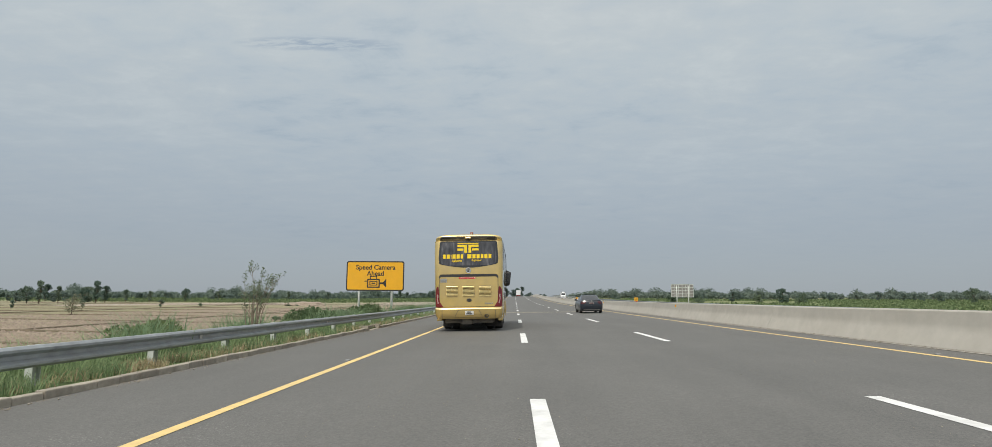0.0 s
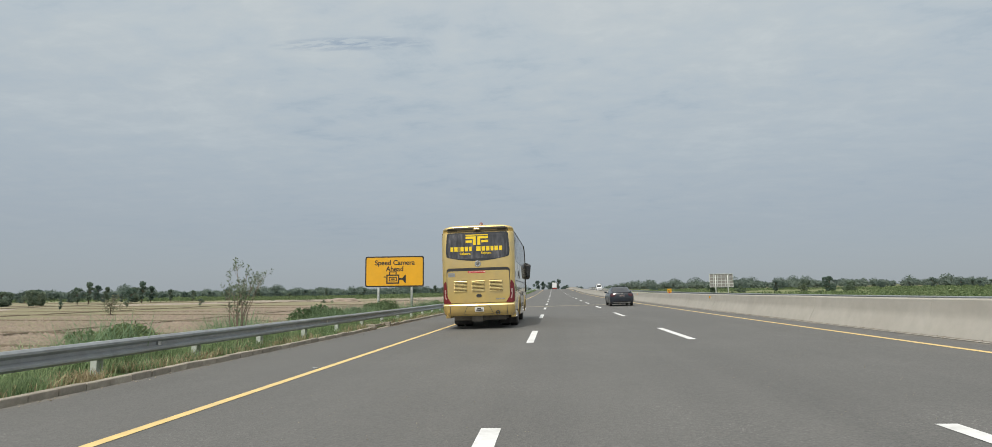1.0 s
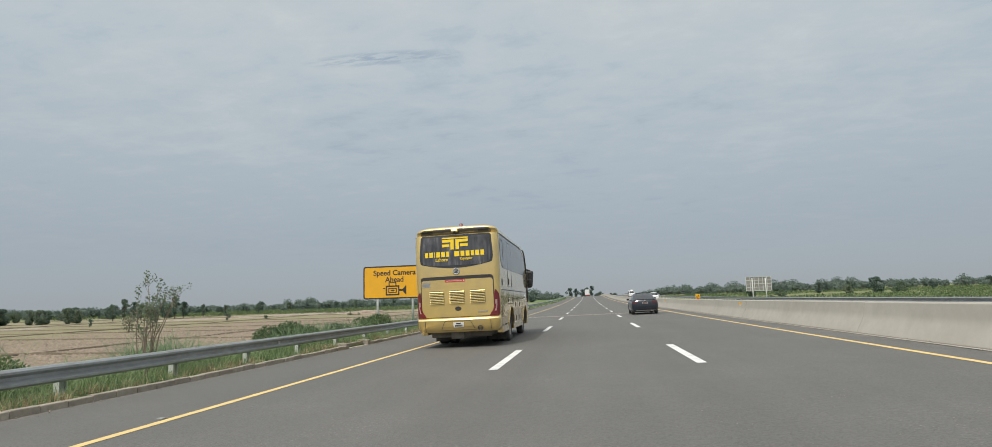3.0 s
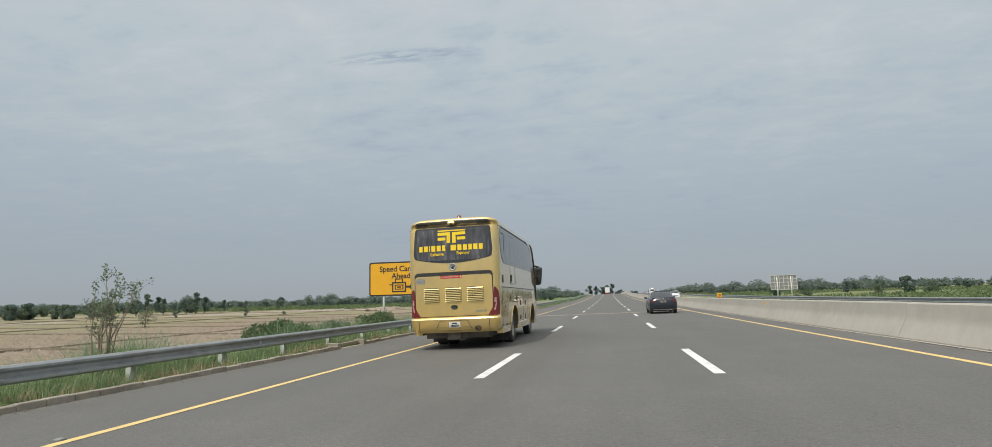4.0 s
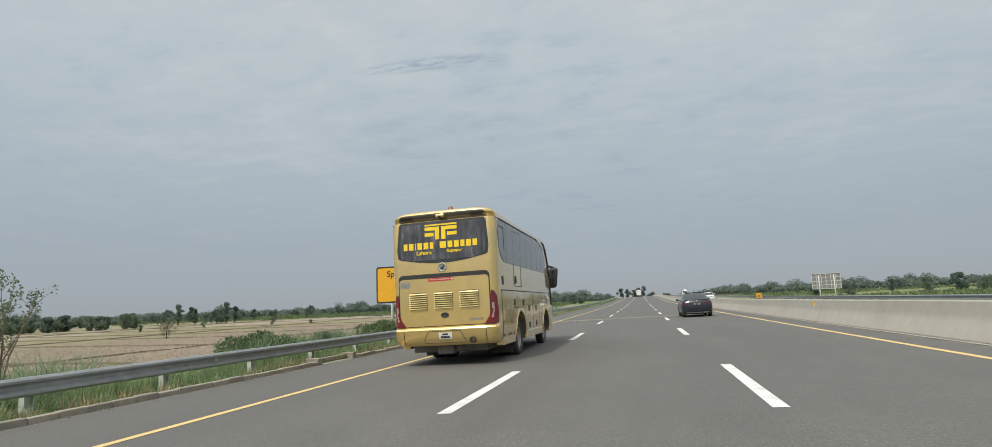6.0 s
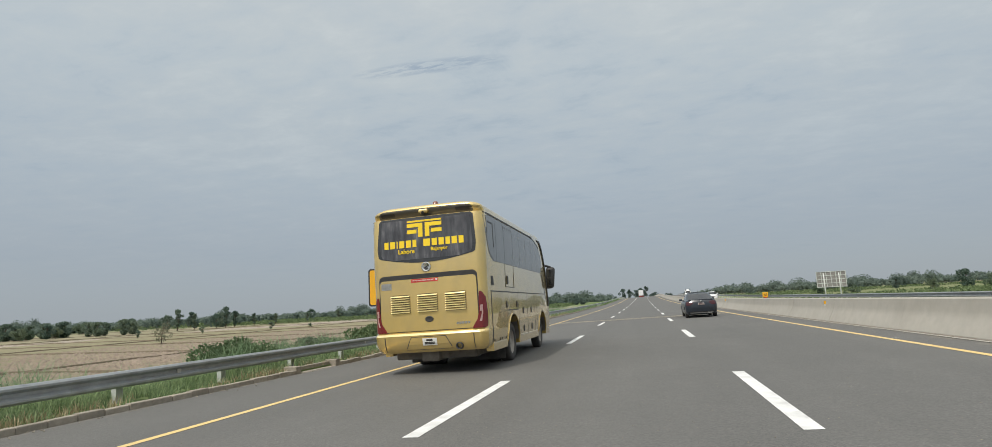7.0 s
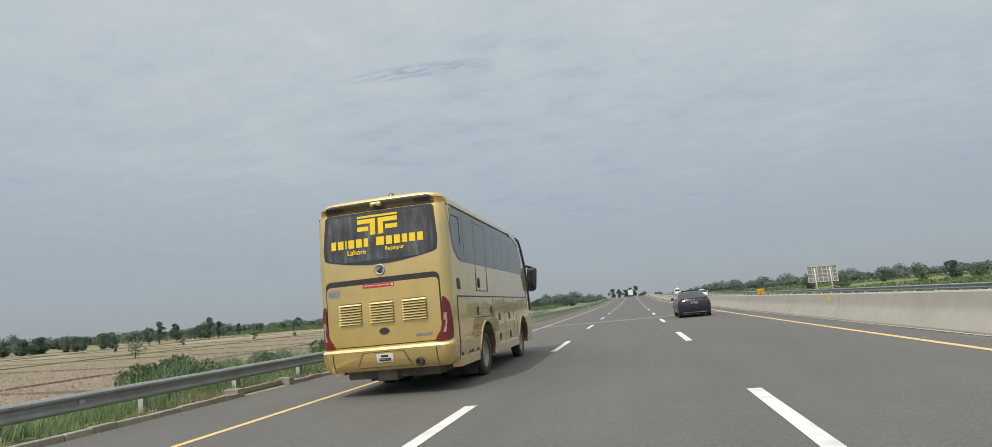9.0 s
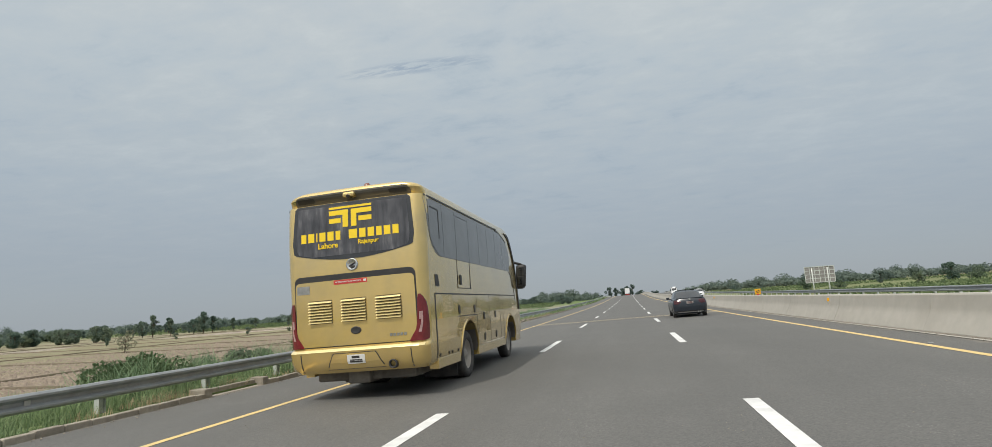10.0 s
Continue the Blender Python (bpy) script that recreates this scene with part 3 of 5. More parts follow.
# ---- guardrails ----
def beam_mesh(length):
    """A W-beam with rolled lips, 0.30 high, 2.5 cm of wall drawn as a double skin."""
    prof = [(0.000, 0.170), (0.045, 0.165), (0.082, 0.125), (0.082, 0.085), (0.010, 0.030), (0.010, -0.030), (0.082, -0.085), (0.082, -0.125), (0.045, -0.165), (0.000, -0.170)]
    prof = [(x, z * 0.88) for x, z in prof]
    bm = bmesh.new()
    loop = prof + [(x - 0.008, z * 0.97) for x, z in prof[::-1]]
    a, b = ([bm.verts.new((x, y, z)) for x, z in loop] for y in (-0.03, length + 0.03))
    n = len(loop)
    for i in range(n):
        j = (i + 1) % n
        bm.faces.new((a[i], a[j], b[j], b[i]))
    bm.faces.new(a)
    bm.faces.new(b[::-1])
    bmesh.ops.recalc_face_normals(bm, faces=bm.faces)
    return bm


def guardrail(x, zf, top, y0, count, s, label):
    """Posts every 2.75 m, each with a spacer block, and overlapping beams; s: the side that faces the traffic."""
    rail = tagged(new("guardrail"), label, "guardrail", kind="structure")
    pm = bmesh.new()
    box(pm, -0.055, 0.055, -0.075, -0.063, -0.7, top - 0.02)
    box(pm, -0.055, 0.055, 0.063, 0.075, -0.7, top - 0.02)
    box(pm, -0.008, 0.008, -0.063, 0.063, -0.7, top - 0.02)
    first = None
    for i in range(count):
        y = y0 + 2.75 * i
        z = zf(x, y)
        if first is None:
            first = part("post", pm, M_POST, rail)
            post = first
            block = part("spacer_block", boxed(-0.09, 0.09, -0.06, 0.06, top - 0.28, top - 0.05, bevel=0.008), M_STEEL, rail)
            beam = part("beam", beam_mesh(2.75), M_STEEL, rail)
            for sx in (block, beam):
                sx.scale = (s, 1, 1)
            b0, k0 = beam, block
        else:
            post, block, beam = (new(o.name.split(".")[0], o.data) for o in (first, k0, b0))
            for o in (post, block, beam):
                o.parent = rail
        post.location = (x, y, z)
        block.location = (x + 0.14 * s, y, z)
        beam.location = (x + 0.22 * s, y, z + top - 0.15 + random.uniform(-0.003, 0.003))
        block.scale = beam.scale = (s, 1, 1)
        if s == 1 and i % 3 == 1 and y < 90:
            tri = bmesh.new()
            box(tri, 0.018, 0.030, -0.006, 0.006, -0.045, 0.045)
            box(tri, 0.030, 0.036, -0.05, 0.05, -0.04, 0.04, bevel=0.01)
            rf = part("reflector", tri, M_FLASH, rail, "small pale reflector")
            rf.location = (x + 0.22 * s, y + 1.2, z + top - 0.15)
        beam.rotation_euler = (math.atan2(zf(x, y + 2.75) - z, 2.75), 0, 0)
    return rail


guardrail(-5.0, lambda x, y: road_z(-4.3, y), 0.62, -38.6, 125, 1, "dusty galvanised steel guardrail on square posts by the verge")
guardrail(22.1, other_z, 0.68, -30, 120, -1, "dark steel guardrail beside the opposite carriageway")

# ---- kerb with drain inlets ----
KERB = tagged(new("kerb"), "worn concrete kerb stones along the asphalt", "kerb", kind="structure")
km = bmesh.new()
box(km, -0.07, 0.07, 0.005, 0.465, -0.25, 0.108, bevel=0.016)
stone = part("kerb_stone", km, M_KERB, KERB)
stone.location = (-4.17, -26.0, road_z(-4.3, -26))
DRAINS = (1.6, 39.6)
for i in range(1, 290):
    y = -26.0 + 0.47 * i
    if any(d - 0.1 <= y + 0.235 <= d + 2.1 for d in DRAINS):
        continue
    o = new("kerb_stone", stone.data)
    o.parent = KERB
    o.location = (-4.17 + random.uniform(-0.010, 0.010), y, road_z(-4.3, y) + random.uniform(-0.014, 0.010))
    o.rotation_euler = (random.uniform(-0.008, 0.008), random.uniform(-0.02, 0.02), random.uniform(-0.008, 0.008))
for d in DRAINS:
    ch = thing("drain_inlet", "pale concrete drain inlet block set into the kerb", "drain inlet", Matrix.Translation((-4.23, d, road_z(-4.3, d))), "drain inlets")
    for name, a in (("cheek", (-0.24, 0.13, -0.10, 0.12, -0.3, 0.19)), ("cheek", (-0.24, 0.13, 1.88, 2.10, -0.3, 0.19)),
                    ("chute_wall", (-0.20, -0.08, 0.12, 1.88, -0.3, 0.15)), ("apron", (-0.08, 0.12, 0.12, 1.88, -0.3, 0.02))):
        part(name, boxed(*a, bevel=0.02), M_KERB, ch)

# ---- the golden coach ----
BUS_SCALE = 0.928


def between_rows(rows, z):
    for (za, a, c), (zb, a2, c2) in zip(rows, rows[1:]):
        if z <= zb:
            k = (z - za) / (zb - za)
            return a + (a2 - a) * k, c + (c2 - c) * k
    return rows[-1][1:]


def build_bus():
    bus = thing("coach", "gold-painted long-distance coach with tinted windows, on the road", "coach",
                Matrix.Translation((0.035, 0, -0.09 * BUS_SCALE)) @ pose(0, 0, 0, 0, -1.15, 0) @ Matrix.Diagonal((BUS_SCALE,) * 3 + (1,)))
    keys = [(0.60, 1.29, 0.05, 9.22), (0.68, 1.34, -0.025, 9.33), (0.80, 1.36, -0.075, 9.38), (0.985, 1.37, -0.10, 9.40), (1.005, 1.37, -0.09, 9.40), (1.045, 1.37, -0.02, 9.40), (1.068, 1.37, 0.0, 9.40),
            (1.60, 1.374, 0.0, 9.36), (2.00, 1.380, 0.0, 9.26), (2.55, 1.393, 0.0, 9.08), (3.00, 1.402, 0.02, 8.88), (3.50, 1.402, 0.055, 8.52),
            (3.70, 1.392, 0.072, 8.34), (3.738, 1.388, 0.078, 8.29), (3.752, 1.386, 0.150, 8.27), (3.80, 1.378, 0.125, 8.2), (3.868, 1.358, 0.064, 8.09), (3.90, 1.338, 0.056, 8.02),
            (3.94, 1.288, 0.060, 7.9), (3.975, 1.20, 0.080, 7.75), (4.00, 1.08, 0.11, 7.6), (4.03, 0.86, 0.24, 7.4), (4.05, 0.62, 0.55, 7.3)]
    HUB = 0.59
    sh = Shell(keys, 0.21, 0.42, 0.045, ((2.78, 0.74), (7.36, 0.74)), HUB, 0.45)
    levels = [0.60, 0.64, 0.68, 0.74, 0.80, 0.90, 0.95, 0.985, 1.005, 1.045, 1.068, 1.16, 1.22, 1.26, 1.3299, 1.33, 1.4, 1.6, 2.0, 2.3, 2.55, 2.8, 3.0, 3.25, 3.5, 3.6, 3.70, 3.738, 3.752, 3.80, 3.835, 3.868, 3.90, 3.92, 3.94, 3.96, 3.975, 3.99, 4.00, 4.015, 4.03, 4.05]
    shade(part("body", sh.mesh(levels), M_GOLD, bus, "glossy gold-painted body panels"), 28)
    rear, right, left = sh.rear, sh.side(1), sh.side(-1)

    # rear window, slightly bowed at the foot
    rows = []
    for i in range(27):
        z = 2.648 + (3.732 - 2.648) * (i / 26) ** 1.25
        if z < 2.80:
            u = 1.185 * ((z - 2.640) / 0.16) ** 0.58
        else:
            u = 1.185 + 0.03 * min(1.0, (z - 2.80) / 0.2) - 0.075 * max(0.0, z - 3.05)
        u -= 0.05 * max(0.0, (z - 3.68) / 0.052) ** 2
        rows.append((z, -u, u))
    win = part("rear_window", patch(rows, rear, 0.010, cols=24), M_GLASS, bus, "dark tinted rear window", True)
    shade(win)
    inner = [(2.735 + 0.945 * i / 14, a + 0.075, c - 0.075) for i in range(15) for a, c in [between_rows(rows, 2.735 + 0.945 * i / 14)]]
    shade(part("curtained_pane", patch(inner, rear, 0.0135, 0.008, 24), M_REARGLASS, win, "tinted pane with pale curtain folds"))
    # dark sheet laid over the gold brow in place of its shade
    part("brow_panel", patch([(3.756, -1.165, 1.165), (3.80, -1.18, 1.18), (3.86, -1.16, 1.16), (3.90, -1.12, 1.12), (3.928, -1.04, 1.04)], rear, 0.006, -0.01, 24), M_BROW, bus, "dark band above the rear window, shade put into its colour")
    for x0, x1 in ((-1.12, -0.76), (0.76, 1.10)):
        part("high_lamp", patch(rounded(x0, x1, 3.79, 3.868, 0.02), rear, 0.014), M_BLACK, bus, "dark high-level lamp")

    # bold emblem and lettering as plain shapes
    def flat(u0, u1, v0, v1, out=0.018, skew=0.0):
        return patch([(v0, u0, u1), ((v0 + v1) / 2, u0 + skew / 2, u1 + skew / 2), (v1, u0 + skew, u1 + skew)], rear, out, 0.011, 4)
    marks = [(-0.48, 0.38, 3.60, 3.64), (-0.48, -0.09, 3.48, 3.57), (-0.20, -0.09, 3.24, 3.48), (-0.48, -0.24, 3.33, 3.42),
             (-0.03, 0.38, 3.48, 3.57), (-0.03, 0.08, 3.24, 3.48), (0.12, 0.38, 3.33, 3.42)]
    for a in marks:
        part("emblem_bar", flat(a[0] + 0.035, a[1] + 0.035, a[2] + 0.01, a[3] + 0.01), M_LOGO, win, "yellow vinyl emblem")
    x = -1.03
    for wd in (0.14, 0.16, 0.06, 0.16, 0.16, 0.13, 0.0, 0.20, 0.16, 0.16, 0.14, 0.16, 0.15):
        if wd == 0.0:
            x += 0.13
            continue
        part("letter_block", flat(x, x + wd - 0.035, 3.02, 3.19), M_LOGO, win, "yellow vinyl lettering blocks")
        x += wd + 0.008
    for text, x, z, sz in (("Lahore", -0.47, 2.925, 0.145), ("Rajanpur", 0.34, 2.94, 0.115)):
        lettering("route_name", text, sz, Matrix.Translation((x, rear(x, z, 0.018).y, z)) @ pose(0, 0, 0, 90, 0, 0), M_LOGO, win, "yellow route lettering")

    # badge, engine hatch and its dark gap
    b = lathe(bmesh.new(), [(0.001, 0.012), (0.07, 0.010), (0.095, 0.024), (0.112, 0.022), (0.118, 0.0)], Matrix.Translation((0.0, 0.0, 2.535)) @ pose(0, 0, 0, 90, 0, 0), 24)
    badge = part("badge", b, M_CHROME, bus, "round chrome badge", True)
    bm = bmesh.new()
    rod(bm, (-0.05, -0.018, 2.50), (0.05, -0.018, 2.56), 0.022, 0.012, 8)
    rod(bm, (-0.02, -0.018, 2.48), (0.04, -0.018, 2.50), 0.02, 0.02, 8)
    part("badge_figure", bm, M_BLACK, badge)
    part("hatch_gap", patch(rounded(-1.20, 1.20, 1.07, 2.385, 0.12, 6), rear, 0.004, cols=24), M_BLACK, bus, "dark gap round the engine hatch")
    rows = [(v, a + 0.0, c) for v, a, c in rounded(-1.175, 1.175, 1.085, 2.275, 0.09, 5)]
    hatch = shade(part("engine_hatch", patch(rows, rear, 0.016, cols=24), M_GOLD, bus, "gold engine hatch"))
    for x0, x1 in ((-0.90, -0.43), (-0.24, 0.24), (0.43, 0.91)):
        gr = part("grille", patch([(1.50, x0, x1), (1.71, x0, x1), (1.925, x0, x1)], rear, 0.018, 0.01, 6), M_SLOT, hatch, "louvred vent")
        for k in range(8):
            z = 1.515 + k * 0.0515
            sl = bmesh.new()
            for a, bb in ((x0, x1),):
                y = rear((a + bb) / 2, z).y
                v = [sl.verts.new(p) for p in ((a, y - 0.019, z + 0.032), (bb, y - 0.019, z + 0.032), (bb, y - 0.070, z), (a, y - 0.070, z),
                                                (a, y - 0.019, z + 0.026), (bb, y - 0.019, z + 0.026), (bb, y - 0.066, z - 0.004), (a, y - 0.066, z - 0.004))]
                for f in ((0, 1, 2, 3), (7, 6, 5, 4), (3, 2, 6, 7), (0, 4, 5, 1), (0, 3, 7, 4), (1, 5, 6, 2)):
                    sl.faces.new([v[i] for i in f])
            bmesh.ops.recalc_face_normals(sl, faces=sl.faces)
            # the slats' glint is put into their paler gold
            part("slat", sl, M_GOLD_GLINT, gr)
    ov = lathe(bmesh.new(), [(0.001, 0.014), (0.06, 0.012), (0.085, 0.02), (0.10, 0.016), (0.105, 0.0)], Matrix.Translation((0.02, -0.016, 1.34)) @ pose(0, 0, 0, 90, 0, 0) @ Matrix.Diagonal((1.0, 0.66, 1, 1)), 24)
    part("hatch_badge", ov, M_BLACK, hatch, "dark oval badge", True)
    for k in range(5):
        x0 = 0.66 + k * 0.066
        part("name_bar", patch([(1.185, x0, x0 + 0.05), (1.235, x0 + 0.006, x0 + 0.056)], rear, 0.024, 0.014, 2), M_CHROME, hatch, "small chrome name bars")
    st = part("sticker", patch([(2.19, -0.38, 0.28), (2.27, -0.38, 0.28)], rear, 0.0195, 0.015, 4), M_STICKER, hatch, "red sticker with white words")
    lettering("sticker_words", "MOTORWAY POLICE HELP LINE", 0.036, Matrix.Translation((-0.085, rear(0, 2.2, 0.0215).y, 2.231)) @ pose(0, 0, 0, 90, 0, 0), M_PLATE, st, depth=0.001)
    part("number_bar", patch([(2.212, 0.215, 0.262), (2.25, 0.215, 0.262)], rear, 0.0215, 0.0185, 2), M_PLATE, st)
    part("tag", patch([(2.06, -1.14, -0.88), (2.21, -1.14, -0.88)], rear, 0.020, 0.015, 3), M_TAG, hatch, "grey rectangular sticker")

    # lamps that wrap round the corners
    lamp = [(1.072, 1.04, 1.30), (1.085, 1.035, 1.335), (1.1, 1.04, 1.35), (1.18, 1.09, 1.356), (1.26, 1.15, 1.358), (1.4, 1.185, 1.358), (1.6, 1.2, 1.352), (1.75, 1.205, 1.34), (1.84, 1.215, 1.3), (1.89, 1.225, 1.26)]
    for s in (1, -1):
        rows = [(v, *(sorted((s * a, s * c)))) for v, a, c in lamp]
        tl = shade(part("tail_lamp", patch(rows, rear, 0.026, -0.01, 8), M_RED, bus, "red wraparound tail lamp"))
        part("reflector", patch([(v, *sorted((s * a, s * c))) for v, a, c in ((1.22, 1.20, 1.25), (1.38, 1.25, 1.28), (1.50, 1.26, 1.285))], rear, 0.031, 0.02, 3), M_LAMPPALE, tl, "pale reflector")
        part("reverse_lamp", patch([(v, *sorted((s * a, s * c))) for v, a, c in ((1.44, 1.22, 1.275), (1.58, 1.23, 1.285))], rear, 0.031, 0.02, 3), M_LAMPPALE, tl, "pale lamp")
        part("bumper_seam", patch([(0.63, s * 1.065 - 0.009, s * 1.065 + 0.009), (0.96, s * 1.065 - 0.009, s * 1.065 + 0.009)], rear, 0.005, -0.01, 2), M_BLACK, bus)

    # the sky's highlight on the bumper ledge, laid on as a bright strip
    part("bumper_trim", patch([(0.990, -1.30, 1.30), (1.005, -1.30, 1.30), (1.036, -1.30, 1.30)], rear, 0.007, -0.004, 28), M_GOLD_GLINT, bus, "bright strip along the bumper top, a highlight put on as paler gold")
    # plate recess, plate, tail pipe, tow gear
    part("recess_gap", patch([(0.66, -0.56, 0.56), (0.72, -0.54, 0.54), (0.92, -0.44, 0.44), (0.958, -0.41, 0.41)], rear, 0.003, cols=8), M_BLACK, bus, "dark gap round the plate panel")
    part("plate_recess", patch([(0.675, -0.54, 0.54), (0.72, -0.52, 0.52), (0.92, -0.42, 0.42), (0.945, -0.39, 0.39)], rear, 0.005, cols=8), M_GOLD, bus, "gold trapezoid plate panel")
    pl = part("number_plate", patch([(0.755, -0.14, 0.20), (0.915, -0.14, 0.20)], rear, 0.016, 0.006, 4), M_PLATE, bus, "white plate with dark bars")
    for x0, x1, z0, z1 in ((-0.05, 0.10, 0.850, 0.893), (-0.09, 0.15, 0.778, 0.832)):
        part("plate_bar", patch([(z0, x0, x1), (z1, x0, x1)], rear, 0.0185, 0.015, 3), M_INK, pl)
    tp = lathe(bmesh.new(), [(0.055, -0.3), (0.055, 0.04), (0.078, 0.045), (0.082, 0.03), (0.082, -0.3)], Matrix.Translation((0.72, -0.05, 0.71)) @ pose(0, 0, 0, 90, 0, 0), 20)
    part("tail_pipe", tp, M_BLACK, bus, "sooty round tail pipe", True)
    bm = boxed(-0.98, 0.98, 0.35, 8.9, 0.42, 0.70, bevel=0.04)
    part("chassis", bm, M_UNDER, bus, "dark dusty underside")
    part("air_tank", rod(bmesh.new(), (0.40, 0.75, 0.50), (0.95, 0.75, 0.50), 0.09, 0.09, 14), M_FLASH, bus, "pale underfloor air tank", True)
    part("rear_axle", rod(bmesh.new(), (-0.95, 2.78, 0.59), (0.95, 2.78, 0.59), 0.11, 0.11, 14), M_UNDER, bus, "dusty rear axle", True)
    part("engine_tray", boxed(-0.30, 0.13, 0.22, 1.7, 0.375, 0.66, bevel=0.03), M_UNDER, bus, "dusty engine tray")

    # glass along both sides
    panes = [(0.25, 1.165), (1.185, 2.04), (2.065, 3.06), (3.08, 3.985), (4.005, 4.905), (4.925, 5.825), (5.845, 6.745), (6.765, 7.62)]
    for s, side in ((1, right), (-1, left)):
        z_top = 3.655
        rows = [(2.60, 0.86, 7.56), (2.66, 0.66, 7.64), (2.80, 0.45, 7.72), (3.0, 0.34, 7.76), (3.15, 0.29, 7.72), (3.3, 0.265, 7.60), (3.45, 0.24, 7.36), (3.57, 0.225, 6.98), (z_top + 0.03, 0.21, 6.42)]
        band = shade(part("window_band", patch(rows, side, 0.004, -0.01, 20), M_BAND, bus, "dark glazing band"))
        for k, (y0, y1) in enumerate(panes):
            pr = []
            for i in range(7):
                z = 2.61 + (z_top - 2.61) * i / 6
                a, c = y0, y1
                if k == 0:
                    a = max(a + 0.05, 0.36 + max(0.0, (2.86 - z)) * 2.2)
                    c = max(c, a + 0.05)
                if k == len(panes) - 1:
                    c = c - 0.10 * max(0.0, 2.75 - z) / 0.14 - 1.9 * max(0.0, z - 3.08) ** 2 - 2.2 * max(0.0, z - 3.42)
                pr.append((z, a, c))
            shade(part("side_window", patch(pr, side, 0.009, 0.001, 6), M_SIDEGLASS, bus, "dusty tinted side window, sky reflection put into its grey"))
        part("sliding_frame", patch([(2.95, 0.90, 0.935), (3.50, 0.90, 0.935)], side, 0.014, 0.004, 1), M_BLACK, band)
        part("sliding_frame", patch([(3.50, 0.45, 0.935), (3.53, 0.45, 0.935)], side, 0.014, 0.004, 2), M_BLACK, band)
        part("belt_line", patch([(1.870, 0.50, 8.22), (1.895, 0.50, 8.20)], side, 0.010, -0.01, 16), M_BLACK, bus)
        for y0, y1 in ((0.56, 2.02), (3.54, 6.57), (8.09, 8.85)):
            part("side_skirt", boxed(*sorted((s * 1.16, s * 1.347)), y0, y1, 0.505, 0.70, bevel=0.012), M_GOLD, bus)
        part("rear_seam", patch([(0.66, 0.475, 0.535), (1.88, 0.475, 0.535)], side, 0.003, -0.01, 1), M_BLACK, bus)
        part("gutter", patch([(3.70, 0.24, 6.16), (3.735, 0.24, 6.16)], side, 0.014, -0.01, 16), M_BLACK, bus, "dark roof gutter")
        part("gutter_end", patch([(3.655, 6.10, 6.30), (3.70, 6.06, 6.26), (3.75, 6.06, 6.20)], side, 0.018, -0.01, 2), M_BLACK, bus)
        rows = [(3.45, 7.38, 7.44), (3.57, 7.00, 7.10), (3.66, 6.42, 6.62), (3.70, 6.20, 6.40)]
        part("glazing_trim", patch(rows, side, 0.010, -0.01, 3), M_BLACK, bus, "dark curved trim over the front side window")
        rows = [(1.45, 8.80, 8.93), (2.0, 8.70, 8.81), (2.30, 8.61, 8.72), (2.56, 8.52, 8.64), (2.80, 8.42, 8.55), (3.0, 8.30, 8.44), (3.2, 8.14, 8.29), (3.5, 7.88, 8.06), (3.62, 7.68, 7.92), (3.70, 7.42, 7.80), (3.735, 7.25, 7.66)]
        part("front_pillar", patch(rows, side, 0.022, -0.01, 2), M_BLACK, bus, "black curved front pillar trim")
        rows = [(1.72, 8.34, 8.37), (1.95, 8.24, 8.275), (2.2, 8.06, 8.10), (2.42, 7.86, 7.91), (2.52, 7.72, 7.79), (2.58, 7.55, 7.68)]
        part("cab_crease", patch(rows, side, 0.006, -0.01, 2), M_BLACK, bus, "dark crease below the front side window")
        if s == 1:
            for a in ((2.005, 2.02, 2.05, 3.07), (2.005, 3.57, 2.045, 2.065), (2.005, 3.57, 3.06, 3.08), (3.555, 3.57, 2.05, 3.07)):
                part("door_seam", patch([(a[0], a[2], a[3]), (a[1], a[2], a[3])], side, 0.011, -0.01, 4), M_BLACK, bus)
            part("door_handle", patch(rounded(2.20, 2.32, 2.08, 2.30, 0.05), side, 0.02), M_BLACK, bus, "black oval door handle")
        part("vent_window", patch([(2.02, 0.56, 0.79), (2.24, 0.54, 0.72)], side, 0.008, -0.005, 3), M_BLACK, bus, "small dark side vent")
        for y in (1.95, 3.52, 4.80, 6.02, 6.42):
            z1 = 1.87 if y != 1.95 else 1.43
            part("locker_seam", patch([(0.63 if y != 1.95 else 1.41, y - 0.007, y + 0.007), (z1, y - 0.007, y + 0.007)], side, 0.003, -0.01, 1), M_BLACK, bus)
        part("locker_seam", patch([(1.41, 1.95, 3.52), (1.43, 1.95, 3.52)], side, 0.003, -0.01, 4), M_BLACK, bus)
        for y, z in ((4.16, 1.38), (5.40, 1.38), (4.16, 0.88), (5.40, 0.88), (3.30, 1.56), (2.05, 1.56)):
            part("locker_handle", patch(rounded(y - 0.06, y + 0.06, z - 0.09, z + 0.09, 0.05), side, 0.012), M_BLACK, bus, "black locker handle")
        for y in (0.66, 1.22, 1.42, 1.85):
            part("marker_lamp", patch(rounded(y - 0.03, y + 0.03, 0.72, 0.78, 0.02), side, 0.012), M_BLACK, bus)
        for y, r, hub_x in ((2.78, 0.74, 1.135), (7.36, 0.74, 1.125)):
            lip = bmesh.new()
            pts = []
            for i in range(17):
                a = math.pi * (i / 16 * 1.06 - 0.03)
                pts.append((y - math.cos(a) * r, HUB + math.sin(a) * r))
            for (ya, za), (yb, zb) in zip(pts, pts[1:]):
                rod(lip, (s * (sh.w(za) + 0.004), ya, za), (s * (sh.w(zb) + 0.004), yb, zb), 0.022, seg=6)
            part("arch_lip", lip, M_GOLD, bus)
            liner = bmesh.new()
